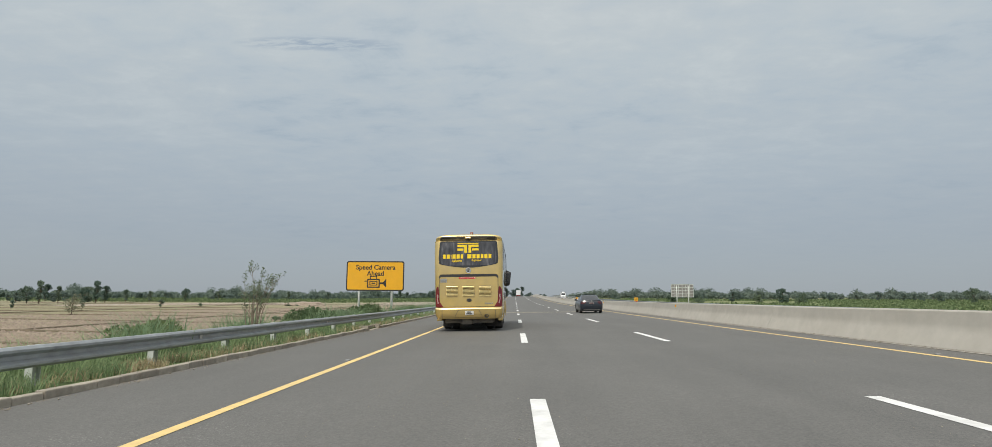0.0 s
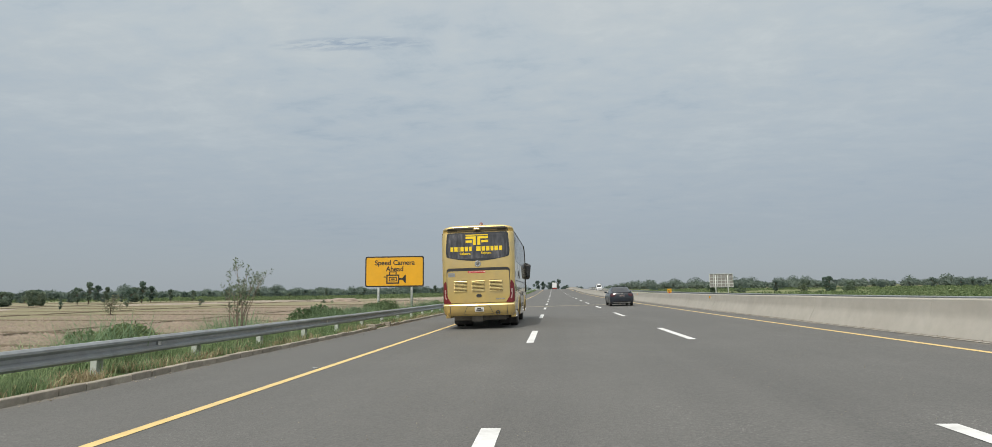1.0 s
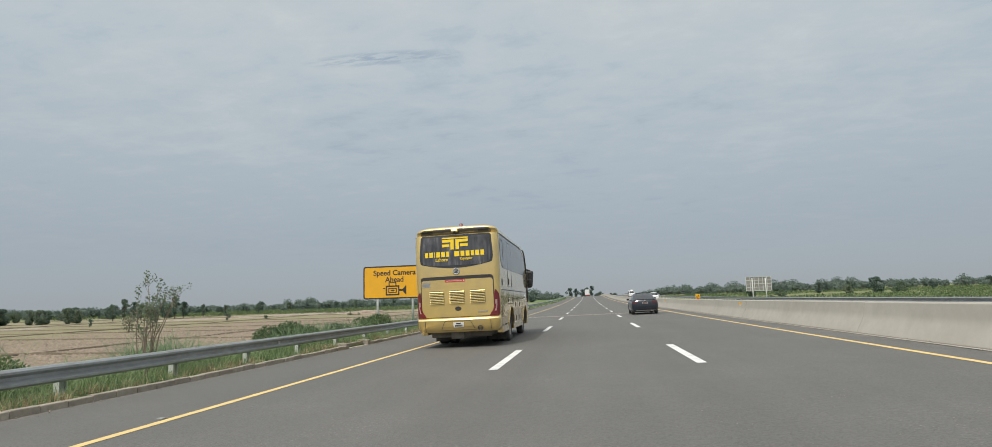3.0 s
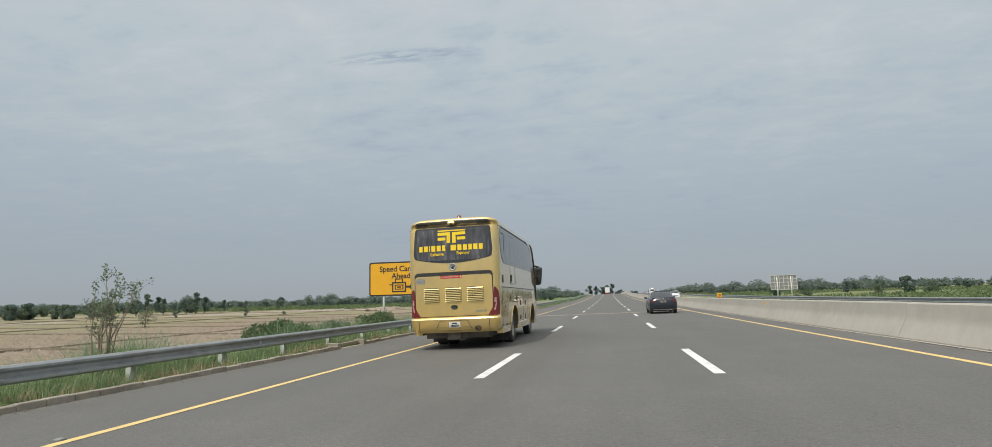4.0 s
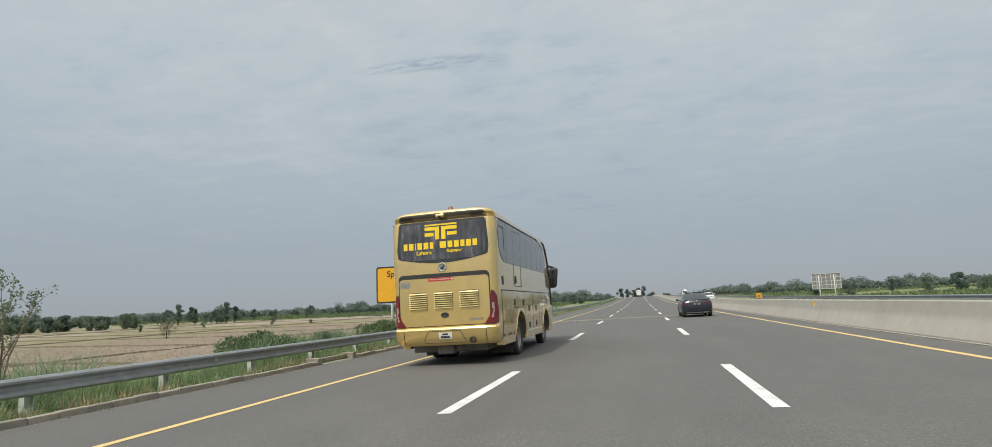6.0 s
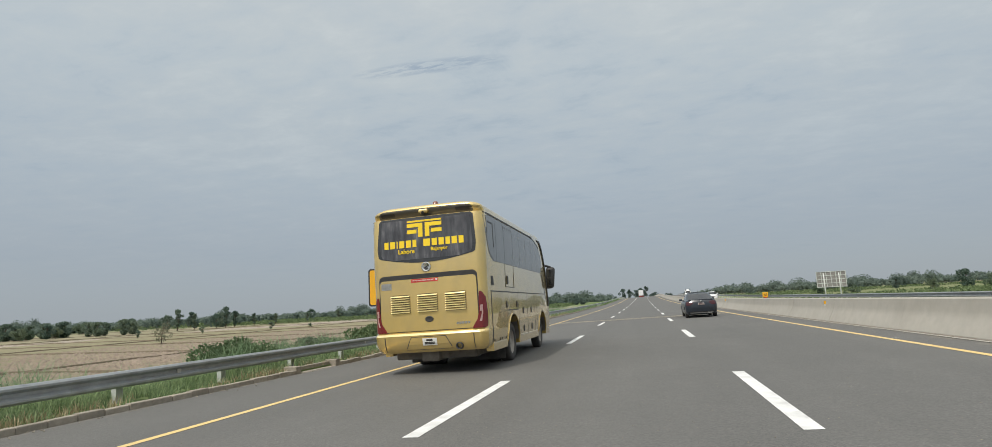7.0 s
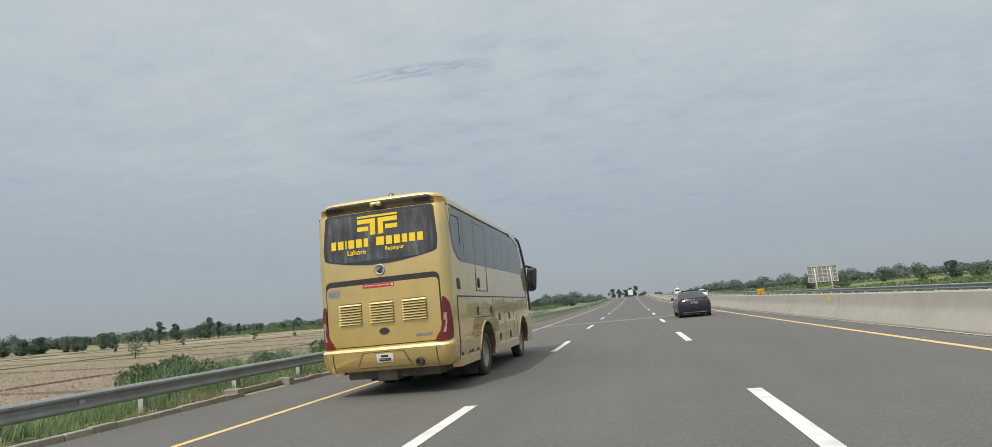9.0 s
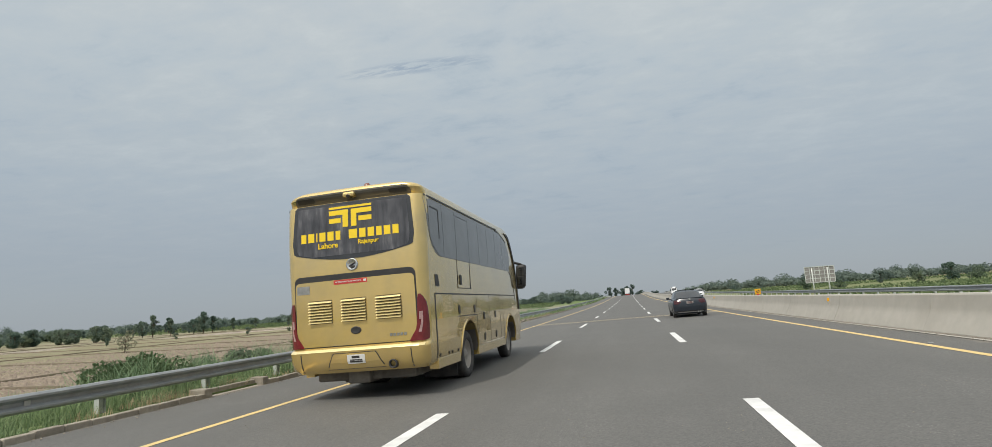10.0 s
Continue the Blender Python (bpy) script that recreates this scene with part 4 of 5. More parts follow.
            ring = [[liner.verts.new((s * (sh.w(HUB + 0.3) - inset), yy, zz)) for yy, zz in
                     ((y - math.cos(math.pi * i / 16) * (r - 0.012), HUB + 0.02 + math.sin(math.pi * i / 16) * (r - 0.012)) for i in range(17))] for inset in (0.03, 0.44)]
            for i in range(16):
                liner.faces.new((ring[0][i], ring[0][i + 1], ring[1][i + 1], ring[1][i]))
            liner.faces.new(ring[1])
            part("arch_liner", liner, M_UNDER, bus, "dusty dark wheel arch liner")
            wheel(bus, s * hub_x, y, HUB, 0.50, 0.32 if y < 4 else 0.26, s, M_RIM, "dusty black tyre")
            if y < 4:
                wheel(bus, s * (hub_x - 0.37), y, HUB, 0.50, 0.32, s, M_UNDER, "dusty black inner tyre")
                part("rubber_flap", boxed(*sorted((s * 0.55, s * 1.26)), 1.99, 2.01, 0.22, 0.72), M_RUBBER, bus, "black rubber flap behind the wheels")
    # roof gear
    bm = boxed(-0.85, 0.85, 1.3, 4.6, 3.98, 4.09, bevel=0.05)
    part("air_unit", bm, M_GOLD, bus, "low gold roof air unit")
    bm = bmesh.new()
    lathe(bm, [(0.075, 0.0), (0.08, 0.02), (0.07, 0.03), (0.065, 0.12), (0.04, 0.15), (0.001, 0.155)], Matrix.Translation((0.10, 0.62, 4.015)), 16)
    part("beacon", bm, M_BEACON, bus, "orange roof beacon", True)
    bm = boxed(-0.13, 0.11, -0.02, 0.36, 3.80, 3.90, bevel=0.035)
    cam_box = part("camera_housing", bm, M_GOLD, bus, "gold rear camera housing")
    bm = bmesh.new()
    rod(bm, (-0.01, 0.02, 3.825), (-0.01, -0.03, 3.805), 0.04, 0.034, 12)
    part("camera_eye", bm, M_BLACK, cam_box)
    # mirrors and windscreen
    rows = [(1.75, -1.02, 1.02), (2.4, -1.05, 1.05), (3.0, -1.0, 1.0), (3.55, -0.9, 0.9)]
    part("windscreen", patch(rows, sh.front, 0.012, cols=14), M_GLASS, bus, "dark windscreen", True)
    for s in (1, -1):
        bm = bmesh.new()
        rod(bm, (s * 1.16, 8.62, 2.95), (s * 1.26, 9.10, 2.98), 0.05, 0.045)
        rod(bm, (s * 1.26, 9.10, 2.98), (s * 1.50, 9.24, 2.90), 0.045, 0.04)
        rod(bm, (s * 1.50, 9.24, 2.92), (s * 1.50, 9.24, 2.78), 0.04, 0.04)
        rod(bm, (s * 1.24, 9.06, 2.96), (s * 1.32, 9.10, 2.20), 0.03, 0.02)
        arm = part("mirror", bm, M_BLACK, bus, "black hanging door mirror")
        hb = boxed(*sorted((s * 1.33, s * 1.665)), 9.15, 9.42, 2.10, 2.90, bevel=0.09)
        for q in hb.verts:
            q.co.x -= s * 0.10 * ((2.75 - q.co.z) / 0.65) ** 2 if q.co.z < 2.75 else 0.0
        shade(part("mirror_housing", hb, M_BLACK, arm))
        part("mirror_glass", boxed(*sorted((s * 1.39, s * 1.60)), 9.138, 9.148, 2.52, 2.80, bevel=0.003), M_GLASS, arm)
        part("mirror_glass", boxed(*sorted((s * 1.37, s * 1.56)), 9.138, 9.148, 2.24, 2.48, bevel=0.003), M_GLASS, arm)
    return bus


build_bus()


# ---- cars ----
def build_sedan():
    m = Matrix.Translation((7.62, 23.5, road_z(7.62, 23.5))) @ pose(0, 0, 0, 0, -math.degrees(FALL), 0)
    car = thing("sedan", "dusty black four-door sedan with dark windows, on the road", "car", m)
    low = Shell([(0.20, 0.78, 0.14, 4.42), (0.32, 0.855, 0.03, 4.50), (0.55, 0.875, 0.0, 4.52), (0.72, 0.872, 0.01, 4.45), (0.86, 0.845, 0.03, 4.22),
                 (0.97, 0.79, 0.08, 3.75), (1.0, 0.72, 0.16, 3.45)], 0.24, 0.40, 0.10, ((0.90, 0.36), (3.58, 0.36)), 0.31, 0.22)
    shade(part("body", low.mesh([0.20, 0.26, 0.32, 0.42, 0.50, 0.55, 0.60, 0.64, 0.6699, 0.67, 0.72, 0.79, 0.86, 0.92, 0.97, 1.0]), M_CARPAINT, car, "glossy black car body"), 30)
    top = Shell([(0.96, 0.76, 0.46, 3.35), (1.05, 0.73, 0.66, 3.12), (1.20, 0.685, 0.98, 2.72), (1.34, 0.62, 1.30, 2.34), (1.41, 0.55, 1.55, 2.10), (1.44, 0.42, 1.75, 1.95)], 0.22, 0.25, 0.08)
    shade(part("cabin", top.mesh([0.96, 1.0, 1.05, 1.12, 1.20, 1.27, 1.34, 1.38, 1.41, 1.43, 1.44]), M_CARPAINT, car), 35)
    rw = [(1.02, -0.62, 0.62), (1.10, -0.61, 0.61), (1.2, -0.585, 0.585), (1.3, -0.54, 0.54), (1.37, -0.50, 0.50)]
    shade(part("rear_window", patch(rw, top.rear, 0.008, cols=12), M_GLASS, car, "dark rear window"))
    for s in (1, -1):
        for y0, y1 in ((1.05, 1.92), (1.98, 2.85)):
            rows = [(z, max(y0, between(top.keys, z, 2) + 0.22), min(y1, between(top.keys, z, 3) - 0.22)) for z in (1.0, 1.1, 1.2, 1.3, 1.36)]
            rows = [r for r in rows if r[2] > r[1]]
            part("side_window", patch(rows, top.side(s), 0.006, cols=6), M_GLASS, car, "dark side window")
        tl = [(0.70, 0.56, 0.80), (0.78, 0.46, 0.83), (0.86, 0.44, 0.82), (0.91, 0.50, 0.78)]
        part("tail_lamp", patch([(v, *sorted((s * a, s * c))) for v, a, c in tl], low.rear, 0.010, cols=8), M_DARKRED, car, "dark red tail lamp")
        mi = part("door_mirror", boxed(s * 0.84, s * 1.02, 2.72, 2.84, 0.96, 1.09, bevel=0.03), M_CARPAINT, car)
        part("mirror_stalk", boxed(s * 0.74, s * 0.86, 2.75, 2.81, 0.96, 1.0), M_BLACK, mi)
        for y in (0.90, 3.58):
            wheel(car, s * 0.76, y, 0.31, 0.31, 0.20, s, M_BLACK, "", 5)
        for y in (1.35, 2.35):
            part("door_handle", boxed(s * 0.868, s * 0.892, y, y + 0.16, 0.80, 0.825, bevel=0.008), M_CHROME, car)
        part("door_seam", patch([(0.35, 1.95, 1.962), (0.90, 1.95, 1.962)], low.side(s), 0.003, -0.01, 1), M_BLACK, car)
        part("exhaust_tip", rod(bmesh.new(), (0.42 + s * 0.05, 0.10, 0.25), (0.42 + s * 0.05, -0.01, 0.25), 0.035, 0.035, 12), M_CHROME, car)
    part("boot_seam", patch([(0.60, -0.50, 0.50), (0.612, -0.50, 0.50)], low.rear, 0.004, cols=10), M_BLACK, car)
    part("bumper_lip", patch([(0.30, -0.74, 0.74), (0.34, -0.76, 0.76)], low.rear, 0.02, cols=12), M_BLACK, car)
    part("boot_lid_edge", boxed(-0.66, 0.66, 0.10, 0.34, 0.97, 1.025, bevel=0.02), M_CARPAINT, car)
    pl = part("number_plate", boxed(-0.17, 0.17, -0.02, 0.02, 0.70, 0.82, bevel=0.004), M_DUSTPLATE, car, "pale plate with reddish bars")
    part("plate_bar", boxed(-0.13, 0.13, -0.024, -0.018, 0.720, 0.755), M_DARKRED, pl)
    part("plate_bar", boxed(-0.12, 0.12, -0.024, -0.018, 0.775, 0.805), M_DARKRED, pl)
    part("badge", boxed(-0.05, 0.05, -0.01, 0.05, 0.88, 0.96, bevel=0.01), M_CHROME, car)
    # pale strip added for the sunlit road that shows beneath the bumper
    part("lower_valance", patch([(0.24, -0.60, 0.60), (0.29, -0.66, 0.66)], low.rear, 0.012, cols=10), M_FLASH, car, "pale strip standing in for sunlit road under the car")
    part("underside", boxed(-0.70, 0.70, 0.4, 4.2, 0.16, 0.3, bevel=0.02), M_BLACK, car)
    bm = bmesh.new()
    rod(bm, (0, 1.62, 1.42), (0, 1.40, 1.60), 0.012, 0.005, 6)
    part("aerial", bm, M_BLACK, car)
    return car


build_sedan()


def oncoming(name, label, keys, arches, at, windows, win_z, screen, hub, wheel_x, lamps_z, bumper_z, band=False):
    x, y = at
    m = Matrix.Translation((x, y, other_z(x, y))) @ pose(0, 0, 0, 0, 0, 180)
    car = thing(name, label, name.split("_")[-1], m)
    sh = Shell(keys, 0.20, 0.38, 0.08, arches, hub, 0.2)
    zs = sorted({k[0] for k in keys} | {hub + arches[0][1] - 0.0001, hub + arches[0][1]} | {keys[0][0] + 0.1 * i for i in range(1, int((keys[-1][0] - keys[0][0]) / 0.1))})
    shade(part("body", sh.mesh(zs), M_WHITEPAINT, car, "white painted body"), 32)
    shade(part("windscreen", patch(screen, sh.front, 0.008, cols=12), M_GLASS, car, "dark windscreen"))
    for s in (1, -1):
        for y0, y1 in windows:
            rows = [(z, y0, min(y1, between(keys, z, 3) - 0.35)) for z in win_z]
            part("side_window", patch([r for r in rows if r[2] > r[1] + 0.05], sh.side(s), 0.006, cols=5), M_GLASS, car, "dark side window")
        for a, _ in arches:
            wheel(car, s * wheel_x, a, hub, hub, 0.2, s, M_RIM)
        part("head_lamp", patch([(lamps_z - 0.07, *sorted((s * 0.50, s * 0.72))), (lamps_z + 0.08, *sorted((s * 0.46, s * 0.76)))], sh.front, 0.01, cols=6), M_LENS, car, "clear head lamp")
        part("door_mirror", boxed(s * 0.88, s * 1.06, keys[2][3] - 1.35, keys[2][3] - 1.2, win_z[0], win_z[0] + 0.2, bevel=0.03), M_WHITEPAINT if not band else M_BLACK, car)
    part("radiator_grille", patch([(bumper_z, -0.42, 0.42), (bumper_z + 0.12, -0.46, 0.46)], sh.front, 0.01, cols=8), M_BLACK, car, "dark radiator grille")
    part("number_plate", patch([(bumper_z - 0.17, -0.22, 0.22), (bumper_z - 0.06, -0.22, 0.22)], sh.front, 0.012, cols=4), M_PLATE, car)
    part("underside", boxed(-0.68, 0.68, 0.4, keys[2][3] - 0.5, 0.16, 0.32), M_BLACK, car)
    if band:
        part("window_stripe", patch([(1.02, 0.3, 3.2), (1.10, 0.3, 3.2)], sh.side(1), 0.006, cols=6), M_TAG, car, "blue-grey stripe")
    return car


oncoming("white_van", "white high-roofed passenger van on the opposite carriageway",
         [(0.25, 0.80, 0.05, 4.65), (0.45, 0.84, 0.0, 4.80), (0.95, 0.85, 0.0, 4.70), (1.15, 0.845, 0.01, 4.45), (1.60, 0.81, 0.05, 3.98), (1.95, 0.76, 0.10, 3.62), (2.15, 0.68, 0.16, 3.35), (2.24, 0.55, 0.3, 3.0), (2.28, 0.35, 0.5, 2.7)],
         ((0.9, 0.36), (3.75, 0.36)), (17.0, 170.0), ((0.35, 1.35), (1.42, 2.5), (2.58, 3.6)), (1.18, 1.35, 1.55, 1.78),
         [(1.16, -0.66, 0.66), (1.4, -0.66, 0.66), (1.68, -0.6, 0.6), (1.8, -0.56, 0.56)], 0.33, 0.74, 0.82, 0.62, True)
oncoming("white_hatchback_car", "white hatchback car on the opposite carriageway",
         [(0.20, 0.76, 0.08, 4.05), (0.35, 0.83, 0.0, 4.15), (0.70, 0.85, 0.0, 4.05), (0.92, 0.82, 0.05, 3.55), (1.0, 0.79, 0.08, 3.25), (1.25, 0.71, 0.2, 2.75), (1.45, 0.62, 0.4, 2.35), (1.53, 0.45, 0.7, 2.0)],
         ((0.8, 0.35), (3.3, 0.35)), (17.0, 108.0), ((0.5, 1.45), (1.52, 2.6)), (1.03, 1.15, 1.28, 1.38),
         [(1.0, -0.62, 0.62), (1.15, -0.6, 0.6), (1.3, -0.55, 0.55), (1.42, -0.5, 0.5)], 0.31, 0.74, 0.72, 0.55)


def build_truck():
    x, y = 3.6, 300.0
    tr = thing("box_truck", "white box truck far ahead on the road", "truck", Matrix.Translation((x, y, road_z(x, y))))
    part("cargo_box", boxed(-1.2, 1.2, 0, 6.5, 0.95, 3.7, bevel=0.04), M_WHITEPAINT, tr)
    part("cab", boxed(-1.1, 1.1, 6.7, 8.6, 0.6, 2.7, bevel=0.15), M_WHITEPAINT, tr)
    part("chassis", boxed(-0.9, 0.9, 0.2, 8.2, 0.5, 0.94), M_BLACK, tr)
    part("bumper", boxed(-1.15, 1.15, 0.0, 0.12, 0.45, 0.65), M_STICKER, tr)
    for s in (1, -1):
        for yy in (1.5, 7.4):
            wheel(tr, s * 1.0, yy, 0.48, 0.48, 0.3, s, M_RIM)


build_truck()

# ---- signs ----
def build_camera_sign():
    y, x0, x1, z0, z1 = 16.3, -9.32, -5.51, 1.70, 3.64
    base = ground_z(-9, y)
    sg = thing("road_sign", "yellow speed camera warning sign with black border on two steel posts", "road sign", Matrix.Translation((0, y, 0)))
    for x in (-8.46, -6.31):
        po = part("post", rod(bmesh.new(), (x, 0.09, ground_z(x, y) - 0.2), (x, 0.09, z1 - 0.1), 0.075, 0.075, 14), M_POST, sg, "rusting steel post", True)
        part("foot", boxed(x - 0.16, x + 0.16, -0.05, 0.23, ground_z(x, y) - 0.15, ground_z(x, y) + 0.28, bevel=0.03), M_KERB, po)
    xc, zc = (x0 + x1) / 2, (z0 + z1) / 2
    flat = lambda u, v, off=0.0: Vector((u, -off, v))
    part("border", patch(rounded(x0, x1, z0, z1, 0.14), flat, 0.004, -0.02, 6), M_INK, sg, "black border")
    part("panel", patch(rounded(x0 + 0.08, x1 - 0.08, z0 + 0.08, z1 - 0.08, 0.10), flat, 0.010, 0.0, 6), M_SIGN, sg, "yellow reflective panel")
    at = lambda x, z: Matrix.Translation((x, -0.013, z)) @ pose(0, 0, 0, 90, 0, 0)
    lettering("words", "Speed Camera", 0.44, at(xc + 0.02, z1 - 0.42), M_INK, sg, "black lettering", 0.002)
    lettering("words", "Ahead", 0.44, at(xc + 0.02, z1 - 0.82), M_INK, sg, "black lettering", 0.002)
    cx, cz = xc - 0.1, z0 + 0.50
    def bar(u0, u1, v0, v1, tilt=0.0):
        part("camera_symbol", patch([(v0, u0, u1), (v1, u0 + tilt, u1 - tilt)], flat, 0.016, 0.008, 2), M_INK, sg, "black camera symbol")
    bar(cx - 0.42, cx + 0.42, cz + 0.20, cz + 0.28)
    bar(cx - 0.42, cx + 0.42, cz - 0.30, cz - 0.22)
    bar(cx - 0.42, cx - 0.34, cz - 0.22, cz + 0.20)
    bar(cx + 0.34, cx + 0.42, cz - 0.22, cz + 0.20)
    bar(cx - 0.26, cx + 0.26, cz + 0.08, cz + 0.13)
    bar(cx - 0.26, cx + 0.26, cz - 0.15, cz - 0.10)
    bar(cx - 0.26, cx - 0.20, cz - 0.10, cz + 0.08)
    bar(cx + 0.20, cx + 0.26, cz - 0.10, cz + 0.08)
    bar(cx - 0.12, cx + 0.12, cz - 0.05, cz + 0.03)
    bar(cx - 0.24, cx + 0.24, cz + 0.42, cz + 0.47)
    bar(cx - 0.24, cx - 0.18, cz + 0.28, cz + 0.42)
    bar(cx + 0.18, cx + 0.24, cz + 0.28, cz + 0.42)
    bar(cx + 0.42, cx + 0.62, cz - 0.06, cz + 0.06)
    part("camera_symbol", patch([(cz - 0.26, cx + 0.80, cx + 0.84), (cz, cx + 0.58, cx + 0.84), (cz + 0.26, cx + 0.80, cx + 0.84)], flat, 0.016, 0.008, 2), M_INK, sg)
    bar(cx - 0.60, cx - 0.42, cz + 0.10, cz + 0.16, 0.03)


build_camera_sign()


def build_back_sign():
    x, y = 28.1, 72.0
    g = ground_z(x, y)
    sg = thing("sign_back", "back of a large road sign on steel framing and posts", "road sign", Matrix.Translation((x, y, g)))
    for dx in (-0.9, 0.9):
        part("post", rod(bmesh.new(), (dx, 0, -0.2), (dx, 0, 3.6 - g), 0.08, 0.08, 12), M_POST, sg, "pale steel post", True)
    z0 = 1.78 - g
    for i in range(6):
        for k in range(4):
            part("panel", boxed(-1.71 + i * 0.57, -1.16 + i * 0.57, 0.12, 0.15, z0 + 0.04 + k * 0.49, z0 + 0.50 + k * 0.49), M_SHEET, sg, "bare dull sheet panel")
    for k in range(5):
        part("rail", boxed(-1.75, 1.75, 0.06, 0.118, z0 + k * 0.49, z0 + 0.07 + k * 0.49), M_POST, sg)
    for i in range(7):
        part("rail", boxed(-1.76 + i * 0.57, -1.69 + i * 0.57, 0.055, 0.113, z0, z0 + 2.03), M_POST, sg)


build_back_sign()


def build_markers():
    for x, y in ((11.29, 25.0), (11.29, 70.0)):
        z = road_z(11.0, y + 0.5) + 0.80
        mk = thing("median_marker", "small yellow marker board on top of the concrete barrier", "marker", Matrix.Translation((x, y, z)), "median markers")
        part("stem", boxed(-0.05, 0.05, -0.02, 0.02, -0.02, 0.10), M_STICKER, mk, "red foot")
        part("board", boxed(-0.15, 0.15, -0.012, 0.012, 0.06, 0.35, bevel=0.01), M_SIGN, mk, "yellow board")
        for k in range(2):
            stroke = rod(bmesh.new(), (-0.09, -0.013, 0.13 + 0.08 * k), (0.09, -0.013, 0.20 + 0.08 * k), 0.016, 0.016, 6)
            part("dark_stroke", stroke, M_INK, mk)


build_markers()
for y in (13.0, 41.0, 96.0):
    z = road_z(11.0, y)
    dl = thing("delineator", "small yellow reflector plate fixed to the concrete barrier", "reflector", Matrix.Translation((11.13, y, z + 0.62)), "barrier delineators")
    part("bracket", boxed(-0.03, 0.03, -0.012, 0.012, -0.10, 0.06), M_POST, dl)
    part("plate", boxed(-0.045, 0.035, -0.020, -0.013, -0.03, 0.09, bevel=0.003), M_SIGN, dl, "yellow reflective plate")

# ---- trees and growth ----
def leaves(rng, clumps, count, size):
    """Vertices and faces of small leaf sprays scattered in ellipsoid clumps of (x, y, z, rx, ry, rz)."""
    c = np.array(clumps)
    weight = c[:, 3] * c[:, 4] * c[:, 5]
    pick = rng.choice(len(c), count, p=weight / weight.sum())
    d = rng.normal(size=(count, 3))
    d /= np.linalg.norm(d, axis=1)[:, None]
    r = rng.uniform(0.45, 1.06, count) ** 0.7
    p = c[pick, :3] + d * c[pick, 3:] * r[:, None]
    a = rng.normal(size=(count, 3))
    a /= np.linalg.norm(a, axis=1)[:, None]
    b = np.cross(a, rng.normal(size=(count, 3)))
    b /= np.linalg.norm(b, axis=1)[:, None]
    s = rng.uniform(0.6, 1.4, count)[:, None] * size
    v = np.stack([p - a * s, p + b * s * 0.55, p + a * s, p - b * s * 0.55], axis=1).reshape(-1, 3)
    f = np.arange(count * 4).reshape(-1, 4)
    return v, f


def mesh_from(name, v, f, mat):
    me = bpy.data.meshes.new(name)
    me.from_pydata(v.tolist(), [], f.tolist())
    me.materials.append(mat)
    return me


def make_tree(seed, height, spread, leaf_mat, count, size, label, bare=0.22, clumps_n=14, name="tree"):
    rng = np.random.default_rng(seed)
    tr = thing(name, label, "tree")
    bm = bmesh.new()
    top = height * (bare + 0.35)
    lean = rng.uniform(-0.06, 0.06, 2) * height
    rod(bm, (0, 0, -0.5), (lean[0] * 0.4, lean[1] * 0.4, height * bare), height * 0.032, height * 0.024, 8)
    rod(bm, (lean[0] * 0.4, lean[1] * 0.4, height * bare), (lean[0], lean[1], top), height * 0.024, height * 0.012, 8)
    clumps = []
    for i in range(clumps_n):
        a = rng.uniform(0, 2 * math.pi)
        h = rng.uniform(bare + 0.03, 0.90)
        reach = spread * math.sin(math.pi * min(1.0, (h - bare) / (1.02 - bare))) ** 0.6 * rng.uniform(0.15, 0.88)
        c = Vector((lean[0] + reach * math.cos(a), lean[1] + reach * math.sin(a), height * h))
        k = rng.uniform(0.20, 0.42) * spread
        clumps.append((*c, k, k, k * rng.uniform(0.75, 1.05)))
        start = Vector((lean[0] * 0.7, lean[1] * 0.7, height * max(bare * 0.9, h - 0.25)))
        if start.z < c.z:
            rod(bm, start, c, height * 0.010, height * 0.003, 5)
    part("trunk", bm, M_BARK, tr)
    v, f = leaves(rng, clumps, count, size)
    cr = new("crown", mesh_from("crown", v, f, leaf_mat))
    cr.parent = tr
    return tr


def place(tree, x, y, scale=1.0, turn=0.0, squash=1.0):
    c = copy_thing(tree, Matrix.Translation((x, y, ground_z(x, y))) @ pose(0, 0, 0, 0, 0, turn))
    c.scale = (scale, scale, scale * squash)
    return c


R = random.Random(5)
KINDS = [make_tree(11, 8.0, 3.6, M_LEAF, 1600, 0.34, "dark green spreading field tree", 0.10, 18),
         make_tree(12, 9.5, 2.4, M_LEAF, 1250, 0.32, "tall narrow dark green field tree", 0.08, 18),
         make_tree(13, 6.0, 3.2, M_LEAF_PALE, 1250, 0.28, "low rounded olive-green tree", 0.08, 16),
         make_tree(14, 7.5, 3.0, M_LEAF, 900, 0.30, "thin-crowned green tree with open gaps", 0.12, 14),
         make_tree(15, 5.0, 3.6, M_LEAF_PALE, 1250, 0.28, "broad low olive-green scrub tree", 0.04, 16)]
homes = [(-125, 150), (-150, 165), (-170, 140), (-118, 190), (-190, 180)]
for k, (x, y) in zip(KINDS, homes):
    k.matrix_basis = Matrix.Translation((x, y, ground_z(x, y))) @ Matrix.Scale(0.6, 4)


